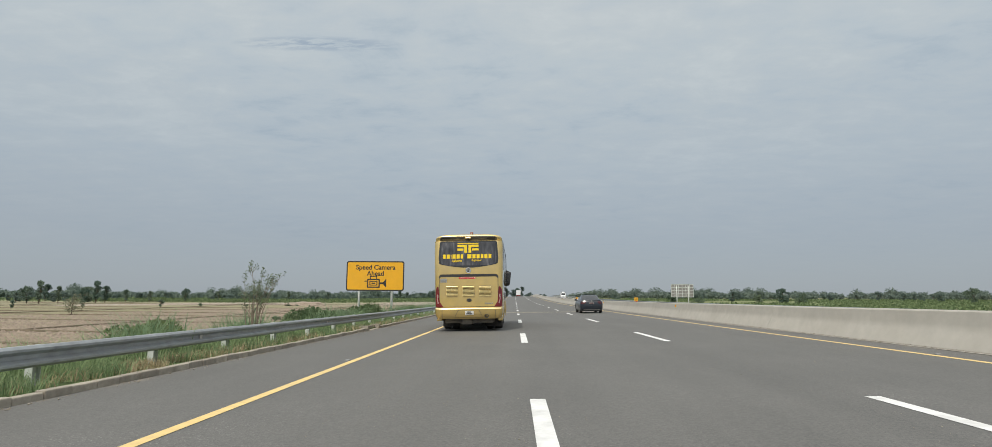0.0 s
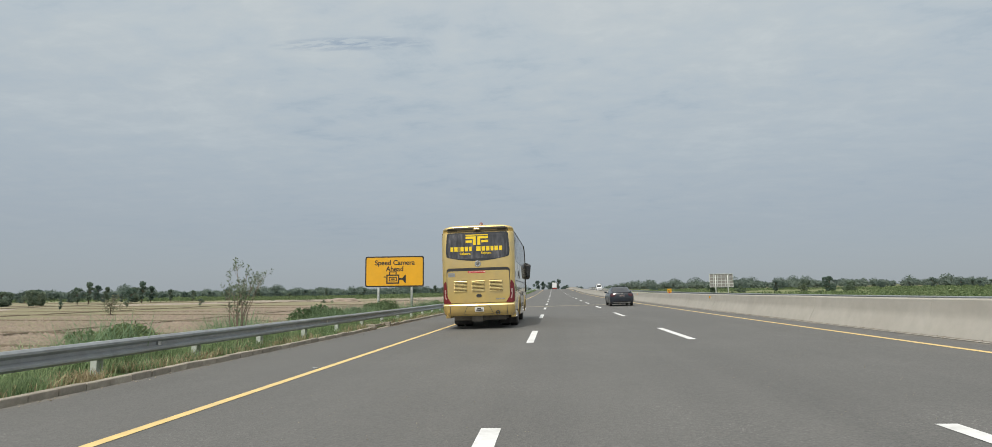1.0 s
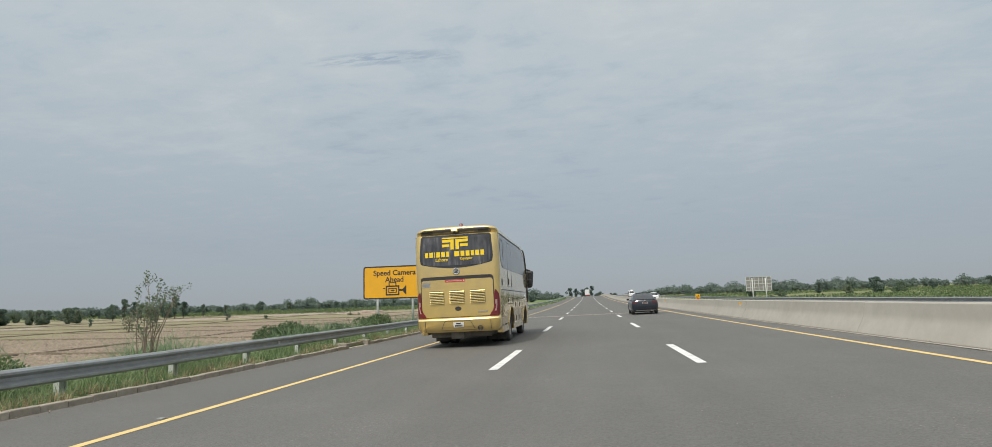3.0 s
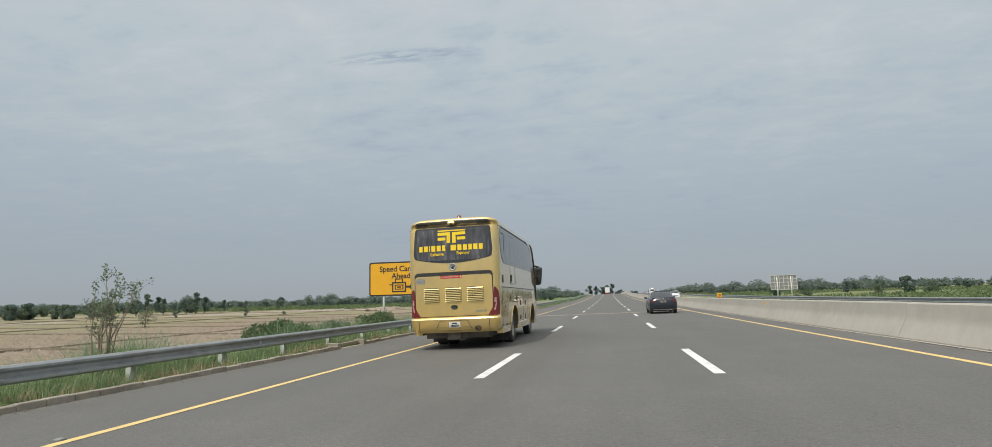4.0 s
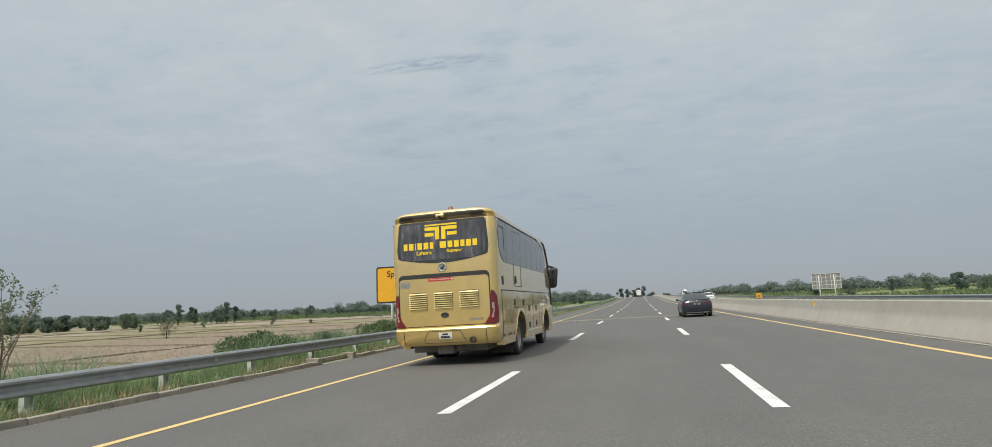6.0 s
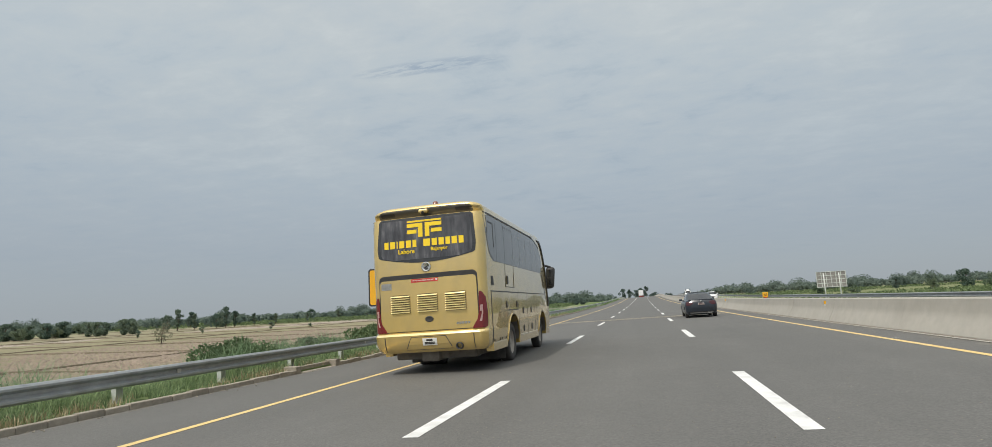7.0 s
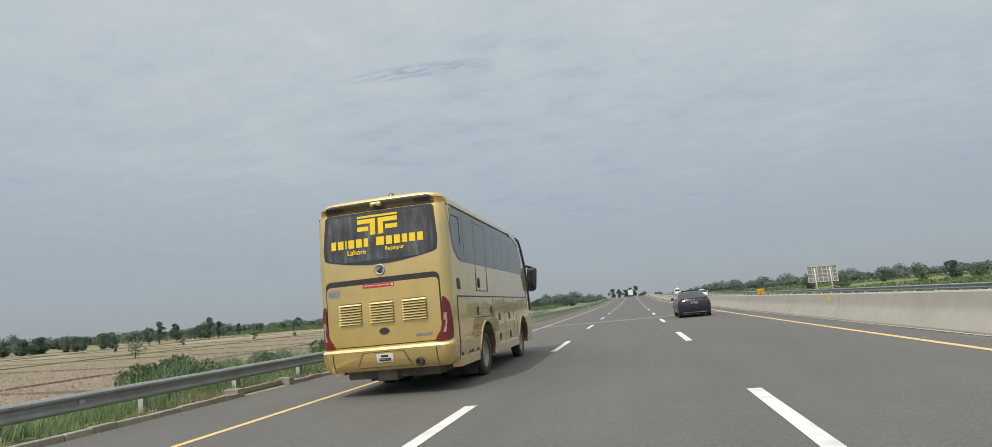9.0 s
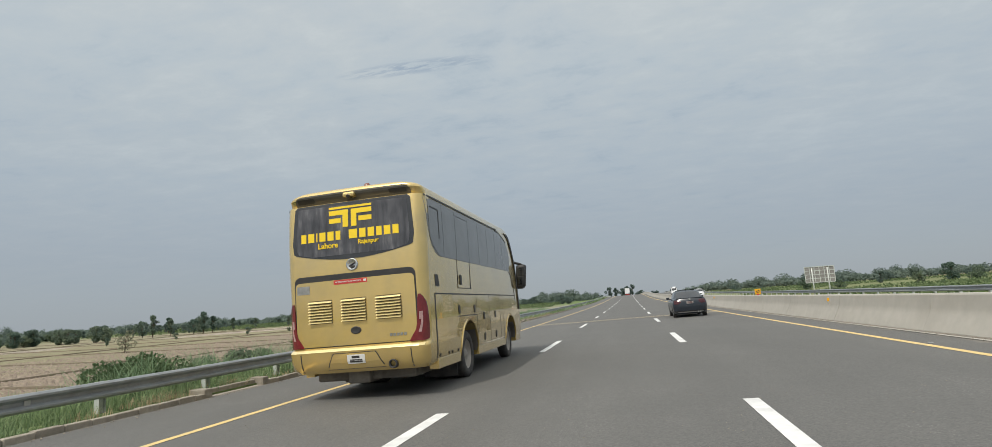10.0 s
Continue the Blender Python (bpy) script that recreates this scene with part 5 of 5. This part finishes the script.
def joined_trees(spots):
    """Many far trees as one mesh: (kind, x, y, scale, turn)."""
    vs, fs, slots, base = [], [], [], 0
    for k, x, y, s, turn in spots:
        ca, sa = math.cos(radians(turn)) * s, math.sin(radians(turn)) * s
        for slot, ob in enumerate(KINDS[k].children):
            co = np.empty(len(ob.data.vertices) * 3)
            ob.data.vertices.foreach_get("co", co)
            co = co.reshape(-1, 3)
            vs.append(np.stack([co[:, 0] * ca - co[:, 1] * sa + x, co[:, 0] * sa + co[:, 1] * ca + y, co[:, 2] * s + ground_z(x, y)], 1))
            fs += [[i + base for i in p.vertices] for p in ob.data.polygons]
            slots += [0 if ob.name.startswith("trunk") else 1] * len(ob.data.polygons)
            base += len(co)
    me = bpy.data.meshes.new("far_trees")
    me.from_pydata(np.concatenate(vs).tolist(), [], fs)
    me.materials.append(M_BARK)
    me.materials.append(M_LEAF_HAZED)
    me.polygons.foreach_set("material_index", slots)
    return tagged(new("far_trees", me), "rows of hazy green trees far across the fields", "trees", kind="stuff")


FAR = []


def row_of_trees(count, a0, a1, d0, d1, s0, s1, kinds):
    """Trees strewn over a sector of the plain as seen from the road."""
    for i in range(count):
        a, d = radians(R.uniform(a0, a1)), R.uniform(d0, d1)
        x, y = 3 + d * math.sin(a), -12 + d * math.cos(a)
        if -9 < x < 25:
            continue
        spot = (R.choice(kinds), x, y, R.uniform(s0, s1), R.uniform(0, 360))
        if d > 190:
            FAR.append(spot)
        else:
            place(KINDS[spot[0]], *spot[1:])


# beyond the ploughed fields
row_of_trees(30, -58, -44.5, 172, 189, 0.42, 0.54, (0, 0, 2))
row_of_trees(230, -80, -24, 215, 285, 0.24, 0.40, (0, 0, 2, 4, 2, 1))
row_of_trees(120, -28, -5, 215, 300, 0.26, 0.44, (4, 2, 4, 0))
for a, d, s, k in ((-42.3, 188, 0.60, 3), (-41.6, 186, 0.64, 1), (-40.3, 190, 0.50, 1), (-38.6, 188, 0.56, 3), (-37.9, 186, 0.66, 1), (-37.2, 189, 0.52, 1), (-35.6, 200, 0.42, 1), (-33.9, 205, 0.38, 1),
                   (-31.2, 205, 0.36, 1), (-28.4, 210, 0.40, 1), (-25.8, 205, 0.36, 3), (-22.5, 212, 0.40, 1), (-19, 205, 0.38, 1), (-44.2, 128, 0.20, 3), (-34, 130, 0.22, 3), (-39.5, 135, 0.2, 3),
                   (-12, 220, 0.42, 1), (-9, 230, 0.4, 2)):
    place(KINDS[k], 4 + d * math.sin(radians(a)), -14 + d * math.cos(radians(a)), s, 40 * d)
for x, y, s, k in ((-66, 104, 0.15, 2), (-50, 112, 0.12, 4), (-48, 112, 0.10, 4)):
    place(KINDS[k], x, y, s, 33 * y)
# beyond the opposite carriageway
row_of_trees(90, 5, 66, 195, 300, 0.24, 0.46, (0, 2, 4, 0, 2, 3))
row_of_trees(8, 10, 66, 95, 130, 0.12, 0.22, (2, 4, 4))
for x, y, s, k in ((66, 122, 0.5, 0), (58, 116, 0.42, 2), (73, 128, 0.5, 4), (100, 108, 0.52, 3), (112, 96, 0.40, 2), (47, 125, 0.36, 4), (44, 138, 0.46, 2), (124, 100, 0.5, 0), (134, 84, 0.4, 2)):
    place(KINDS[k], x, y, s, 71 * x)
# grove where the road meets the skyline
for i in range(20):
    x, y = R.choice((R.uniform(-28, -10), R.uniform(9, 22))), R.uniform(330, 400)
    FAR.append((R.choice((0, 2, 4)), x, y, R.uniform(0.30, 0.52), R.uniform(0, 360)))
for i in range(15):
    x, y = R.uniform(-7, 11.5), R.uniform(330, 400)
    FAR.append((R.choice((0, 1, 3, 3)), x, y, R.uniform(0.5, 0.85), R.uniform(0, 360)))
joined_trees(FAR)

# far woods along the whole skyline
rng = np.random.default_rng(3)
cl = []
for i in range(5200):
    a, d = radians(rng.uniform(-100, 100)), rng.uniform(250, 460)
    h = rng.uniform(0.7, 2.0) * (1.0 + 0.55 * noise.noise(Vector((a * 14, d * 0.01, 0))))
    if rng.uniform() < 0.07:
        h *= 1.5
    x, y = d * math.sin(a), d * math.cos(a)
    if abs(x - 8) < 24 and y > 0:
        continue
    w = h * rng.uniform(0.8, 1.5)
    cl.append((x, y, ground_z(x, y) + h * 0.95, w, w, h))
v, f = leaves(rng, cl, 230000, 0.36)
ico = bmesh.new()
bmesh.ops.create_icosphere(ico, subdivisions=1, radius=1.0)
ball = np.array([q.co[:] for q in ico.verts])
tris = np.array([[q.index for q in t.verts] for t in ico.faces])
ico.free()
c = np.array(cl)
lump = ball[None] * rng.uniform(0.45, 0.85, (len(c), len(ball), 1)) * c[:, None, 3:] + c[:, None, :3]
core_f = (np.arange(len(c))[:, None, None] * len(ball) + tris[None]).reshape(-1, 3) + len(v)
f = f.tolist() + core_f.tolist()
v = np.concatenate([v, lump.reshape(-1, 3)])
far_mesh = bpy.data.meshes.new("far_woods")
far_mesh.from_pydata(v.tolist(), [], f)
far_mesh.materials.append(M_LEAF_HAZED)
tagged(new("far_woods", far_mesh), "hazy green woods along the skyline", "woods", kind="stuff")

# crops: green bands
cl = []
for i in range(3600):
    x = rng.uniform(30, 170)
    y = rng.uniform(10, 210)
    if noise.noise(Vector((x * 0.02, y * 0.012, 3))) < -0.22:
        continue
    cl.append((x, y, ground_z(x, y) + 0.25, 1.6, 1.6, 0.5))
for i in range(1100):
    x, y = rng.uniform(-140, -20), rng.uniform(165, 205)
    cl.append((x, y, ground_z(x, y) + 0.3, 1.8, 1.6, 0.8))
for i in range(500):
    x, y = rng.uniform(-190, -40), rng.uniform(150, 200)
    cl.append((x, y, ground_z(x, y) + 0.35, 1.5, 1.3, rng.uniform(0.4, 1.1)))
v, f = leaves(rng, cl, 90000, 0.24)
tagged(new("crop_rows", mesh_from("crop_rows", v, f, M_CROP)), "green low crops in the far fields", "crops", kind="stuff")


# ---- verge: grass, bushes, clods, bunds ----
def blades(rng, xs, ys, height, width, mat, name, label):
    n = len(xs)
    z = np.array([ground_z(x, y) for x, y in zip(xs, ys)])
    a = rng.uniform(0, 2 * np.pi, n)
    h = height * rng.uniform(0.45, 1.25, n)
    bend = h * rng.uniform(0.25, 1.05, n)
    side = np.stack([-np.sin(a), np.cos(a), np.zeros(n)], 1) * (width * rng.uniform(0.6, 1.3, n))[:, None]
    p = np.stack([xs, ys, z - 0.03], 1)
    mid = p + np.stack([np.cos(a) * bend * 0.35, np.sin(a) * bend * 0.35, h * 0.62], 1)
    tip = p + np.stack([np.cos(a) * bend, np.sin(a) * bend, h], 1)
    v = np.stack([p - side, p + side, mid + side * 0.7, mid - side * 0.7, tip], 1).reshape(-1, 3)
    k = np.arange(n)[:, None] * 5
    f = [list(q) for q in (k + np.array([[0, 1, 2, 3]])).tolist()] + [list(q) for q in (k + np.array([[3, 2, 4]])).tolist()]
    me = bpy.data.meshes.new(name)
    me.from_pydata(v.tolist(), [], f)
    me.materials.append(mat)
    return tagged(new(name, me), label, "grass", kind="stuff")


def tufts(rng, count, per, x0, x1, y0, y1, spread, near=True):
    cx = rng.uniform(x0, x1, count)
    cy = y0 + (y1 - y0) * (rng.uniform(0, 1, count) ** (1.5 if near else 1.0))
    xs = np.repeat(cx, per) + rng.normal(size=count * per) * spread
    ys = np.repeat(cy, per) + rng.normal(size=count * per) * spread
    by_post = np.abs((ys + 38.6 + 1.375) % 2.75 - 1.375)
    keep = (xs < -4.30) & ((by_post > 0.32 + 0.1 * (xs + 4.3)) | (xs < -5.6))
    return xs[keep], ys[keep]


blades(rng, *tufts(rng, 2300, 34, -7.2, -5.22, -24, 75, 0.13), 0.42, 0.010, M_GRASS, "verge_grass", "tall green grass along the verge")
blades(rng, *tufts(rng, 1600, 28, -9.2, -5.7, -24, 75, 0.22), 0.72, 0.011, M_GRASS, "bank_grass", "tall green grass on the bank")
blades(rng, *tufts(rng, 330, 44, -5.0, -4.36, -24, 60, 0.17), 0.19, 0.008, M_STRAW, "dry_grass", "dry straw-coloured grass on the verge")
blades(rng, *tufts(rng, 700, 14, -7.8, -4.7, 60, 220, 0.3, False), 0.6, 0.03, M_GRASS, "far_verge_grass", "green grass along the far verge")


blades(rng, *tufts(rng, 430, 40, -5.2, -4.42, -24, 75, 0.15), 0.24, 0.009, M_GRASS, "edge_grass", "green grass tufts between kerb and guardrail")


def clumps(rng, places, per, spread):
    xs = np.concatenate([x + rng.normal(size=per) * spread for x, y in places])
    ys = np.concatenate([y + rng.normal(size=per) * spread * 1.6 for x, y in places])
    return xs, ys


blades(rng, *clumps(rng, [(-6.0 - 0.9 * R.random(), -9 + 3.4 * i + R.uniform(-1.2, 1.2)) for i in range(24)], 380, 0.30), 1.05, 0.011, M_GRASS, "reed_grass", "tall arching reed grass on the bank")


def make_bush(seed, w, h, count, label, mat):
    g = np.random.default_rng(seed)
    bu = thing("bush", label, "bush")
    cl = []
    for i in range(9):
        a, r = g.uniform(0, 6.28), g.uniform(0.1, 0.7) * w
        c = (r * math.cos(a), r * math.sin(a), h * g.uniform(0.35, 0.8))
        part("stem", rod(bmesh.new(), (0, 0, -0.1), c, 0.022, 0.006, 5), M_TWIG, bu)
        k = w * g.uniform(0.3, 0.5)
        cl.append((*c, k, k, h * 0.28))
    v, f = leaves(g, cl, count, 0.038)
    o = new("foliage", mesh_from("foliage", v, f, mat))
    o.parent = bu
    return bu


B = [make_bush(1, 0.95, 1.0, 5200, "dense green roadside bush on the bank", M_BUSH), make_bush(2, 0.8, 0.8, 3600, "loose olive roadside bush on the bank", M_LEAF_PALE)]
B[0].matrix_basis = Matrix.Translation((-6.7, 2.6, ground_z(-6.7, 2.6))) @ Matrix.Scale(1.25, 4)
B[1].matrix_basis = Matrix.Translation((-7.2, 14.5, ground_z(-7.2, 14.5)))
for x, y, s, k in ((-6.5, 10.5, 1.3, 0), (-6.6, 19.0, 0.9, 1), (-7.0, -1.5, 0.9, 1), (-6.7, -8.5, 1.1, 0), (-6.6, 5.6, 1.25, 1), (-6.3, 6.8, 1.1, 1), (-6.4, 25.5, 1.0, 0), (-7.5, 31, 0.9, 0), (-7.6, 44, 1.0, 1), (-7.4, 58, 1.0, 0), (-21, 34, 0.6, 1), (-15, 20, 0.45, 1)):
    c = copy_thing(B[k], Matrix.Translation((x, y, ground_z(x, y))) @ pose(0, 0, 0, 0, 0, 57 * y))
    c.scale = (s, s, s)


def build_sapling():
    g = np.random.default_rng(9)
    x, y = -5.5, -5.75
    sp = thing("sapling", "thin grey-stemmed sapling with sparse leaves by the guardrail", "tree", Matrix.Translation((x, y, ground_z(x, y))))
    cl = []
    for i in range(11):
        s = -1 if i % 2 else 1
        foot = Vector((g.uniform(-0.12, 0.12), g.uniform(-0.1, 0.1), -0.15))
        h = g.uniform(1.35, 2.25)
        knee = Vector((s * 0.12 + g.uniform(-0.14, 0.14), g.uniform(-0.15, 0.15), h * 0.5))
        t = Vector((s * 0.26 + g.uniform(-0.24, 0.30), g.uniform(-0.3, 0.3), h))
        st = bmesh.new()
        rod(st, foot, knee, 0.016, 0.011, 5)
        rod(st, knee, t, 0.011, 0.004, 5)
        for k in range(5):
            a = knee.lerp(t, g.uniform(0.0, 0.85))
            b = a + Vector((g.uniform(-0.22, 0.22), g.uniform(-0.22, 0.22), g.uniform(0.1, 0.32)))
            rod(st, a, b, 0.005, 0.002, 4)
            cl.append((*b, 0.07, 0.07, 0.10))
        part("stem", st, M_TWIG, sp)
        cl.append((*t, 0.08, 0.08, 0.2))
    v, f = leaves(g, cl, 1500, 0.024)
    o = new("foliage", mesh_from("foliage", v, f, M_LEAF_PALE))
    o.parent = sp


build_sapling()
pale_tree = make_tree(21, 2.5, 1.5, M_TWIGLEAF, 420, 0.10, "pale half-bare thorn tree standing in the field", 0.25, 14)
pale_tree.location = (-51, 47, ground_z(-51, 47))

# clods on the ploughed soil
n = 70000
cx = -9.3 - 45 * rng.uniform(0, 1, n) ** 2.0
cy = rng.uniform(-20, 85, n)
s = 0.035 + 0.12 * rng.uniform(0, 1, n) ** 2.0
base = np.array([[1, 0, 0], [-1, 0, 0], [0, 1, 0], [0, -1, 0], [0, 0, 0.8], [0, 0, -0.8]], float)
faces = np.array([[0, 2, 4], [2, 1, 4], [1, 3, 4], [3, 0, 4], [2, 0, 5], [1, 2, 5], [3, 1, 5], [0, 3, 5]])
p = np.stack([cx, cy, np.array([ground_z(a, b) for a, b in zip(cx, cy)])], 1)
v = (p[:, None, :] + base[None] * (s[:, None, None] * rng.uniform(0.6, 1.4, (n, 6, 1)))).reshape(-1, 3)
f = (np.arange(n)[:, None, None] * 6 + faces[None]).reshape(-1, 3)
tagged(new("soil_clods", mesh_from("soil_clods", v, f, M_SOIL)), "tan clods on the ploughed field", "soil", kind="stuff")


def bund(x0, y0, x1, y1, w=0.065, h=0.12):
    """A low earth bank between plots."""
    bm = bmesh.new()
    n = 60
    d = Vector((x1 - x0, y1 - y0)).normalized()
    rows = []
    for i in range(n + 1):
        t = i / n
        x, y = x0 + (x1 - x0) * t, y0 + (y1 - y0) * t
        wob = 0.5 * noise.noise(Vector((x * 0.05, y * 0.05, 1)))
        row = []
        for k, hh in ((-1, -0.05), (-0.45, 0.8), (0.0, 1.0), (0.5, 0.75), (1, -0.05)):
            hv = h * hh * (1 + 0.5 * noise.noise(Vector((x * 0.4, y * 0.4, k))))
            px, py = x - d.y * (k * w + wob), y + d.x * (k * w + wob)
            row.append(bm.verts.new((px, py, ground_z(px, py) + hv)))
        rows.append(row)
    for a, b in zip(rows, rows[1:]):
        for i in range(4):
            bm.faces.new((a[i], a[i + 1], b[i + 1], b[i]))
    bmesh.ops.recalc_face_normals(bm, faces=bm.faces)
    return tagged(part("earth_bund", bm, M_DARKSOIL, None, "", True), "low dark earth bund between ploughed plots", "earth bund", "earth bunds", "structure")


for a in ((-15, 4, -130, 22), (-15, 27, -150, 52), (-15, 52, -170, 84), (-15, 84, -190, 120), (-15, 118, -210, 150), (-12, 12, -140, 31), (-12, 40, -150, 66), (-12, 68, -180, 102), (-12, -8, -90, 2), (-30, -6, -34, 140), (-62, -4, -68, 160), (-105, 10, -112, 170)):
    bund(*a)

# spoil heap
bm = bmesh.new()
bmesh.ops.create_icosphere(bm, subdivisions=4, radius=1.0)
for q in bm.verts:
    k = 1 + 0.25 * noise.noise(q.co * 1.7)
    q.co = Vector((q.co.x * 5 * k, q.co.y * 3 * k, max(-0.1, q.co.z) * 0.9 * k))
heap = tagged(part("earth_mound", bm, M_SOIL, None, "", True), "pale heap of dug earth in the field", "earth heap")
heap.location = (-48, 118, ground_z(-48, 118))

# grit and dry litter gathered along the barrier foot and the kerb
n = 2600
cy = rng.uniform(-22, 70, n)
cx = np.where(rng.uniform(size=n) < 0.6, 10.88 - np.abs(rng.normal(size=n)) * 0.14, -4.08 + np.abs(rng.normal(size=n)) * 0.12)
s = rng.uniform(0.006, 0.022, n)
p = np.stack([cx, cy, np.array([road_z(a, b) for a, b in zip(cx, cy)]) + s * 0.4], 1)
v = (p[:, None, :] + base[None] * (s[:, None, None] * rng.uniform(0.6, 1.4, (n, 6, 1)))).reshape(-1, 3)
f = (np.arange(n)[:, None, None] * 6 + faces[None]).reshape(-1, 3)
tagged(new("road_grit", mesh_from("road_grit", v, f, M_KERB)), "tan grit and litter along the road edges", "grit", kind="stuff")

# pale chippings scattered over the lanes
n = 3600
cy = -20 + 42 * rng.uniform(0, 1, n) ** 1.3
cx = rng.uniform(-1.2, 10.6, n)
keep = np.array([noise.noise(Vector((a * 0.35, b * 0.12, 7))) for a, b in zip(cx, cy)]) > -0.08
cx, cy = cx[keep], cy[keep]
n = len(cx)
s = rng.uniform(0.003, 0.0085, n)
p = np.stack([cx, cy, np.array([road_z(a, b) for a, b in zip(cx, cy)]) + s * 0.4], 1)
v = (p[:, None, :] + base[None] * (s[:, None, None] * rng.uniform(0.6, 1.4, (n, 6, 1)))).reshape(-1, 3)
f = (np.arange(n)[:, None, None] * 6 + faces[None]).reshape(-1, 3)
tagged(new("loose_chippings", mesh_from("loose_chippings", v, f, M_KERB)), "pale tan loose chippings on the asphalt", "chippings", kind="stuff")
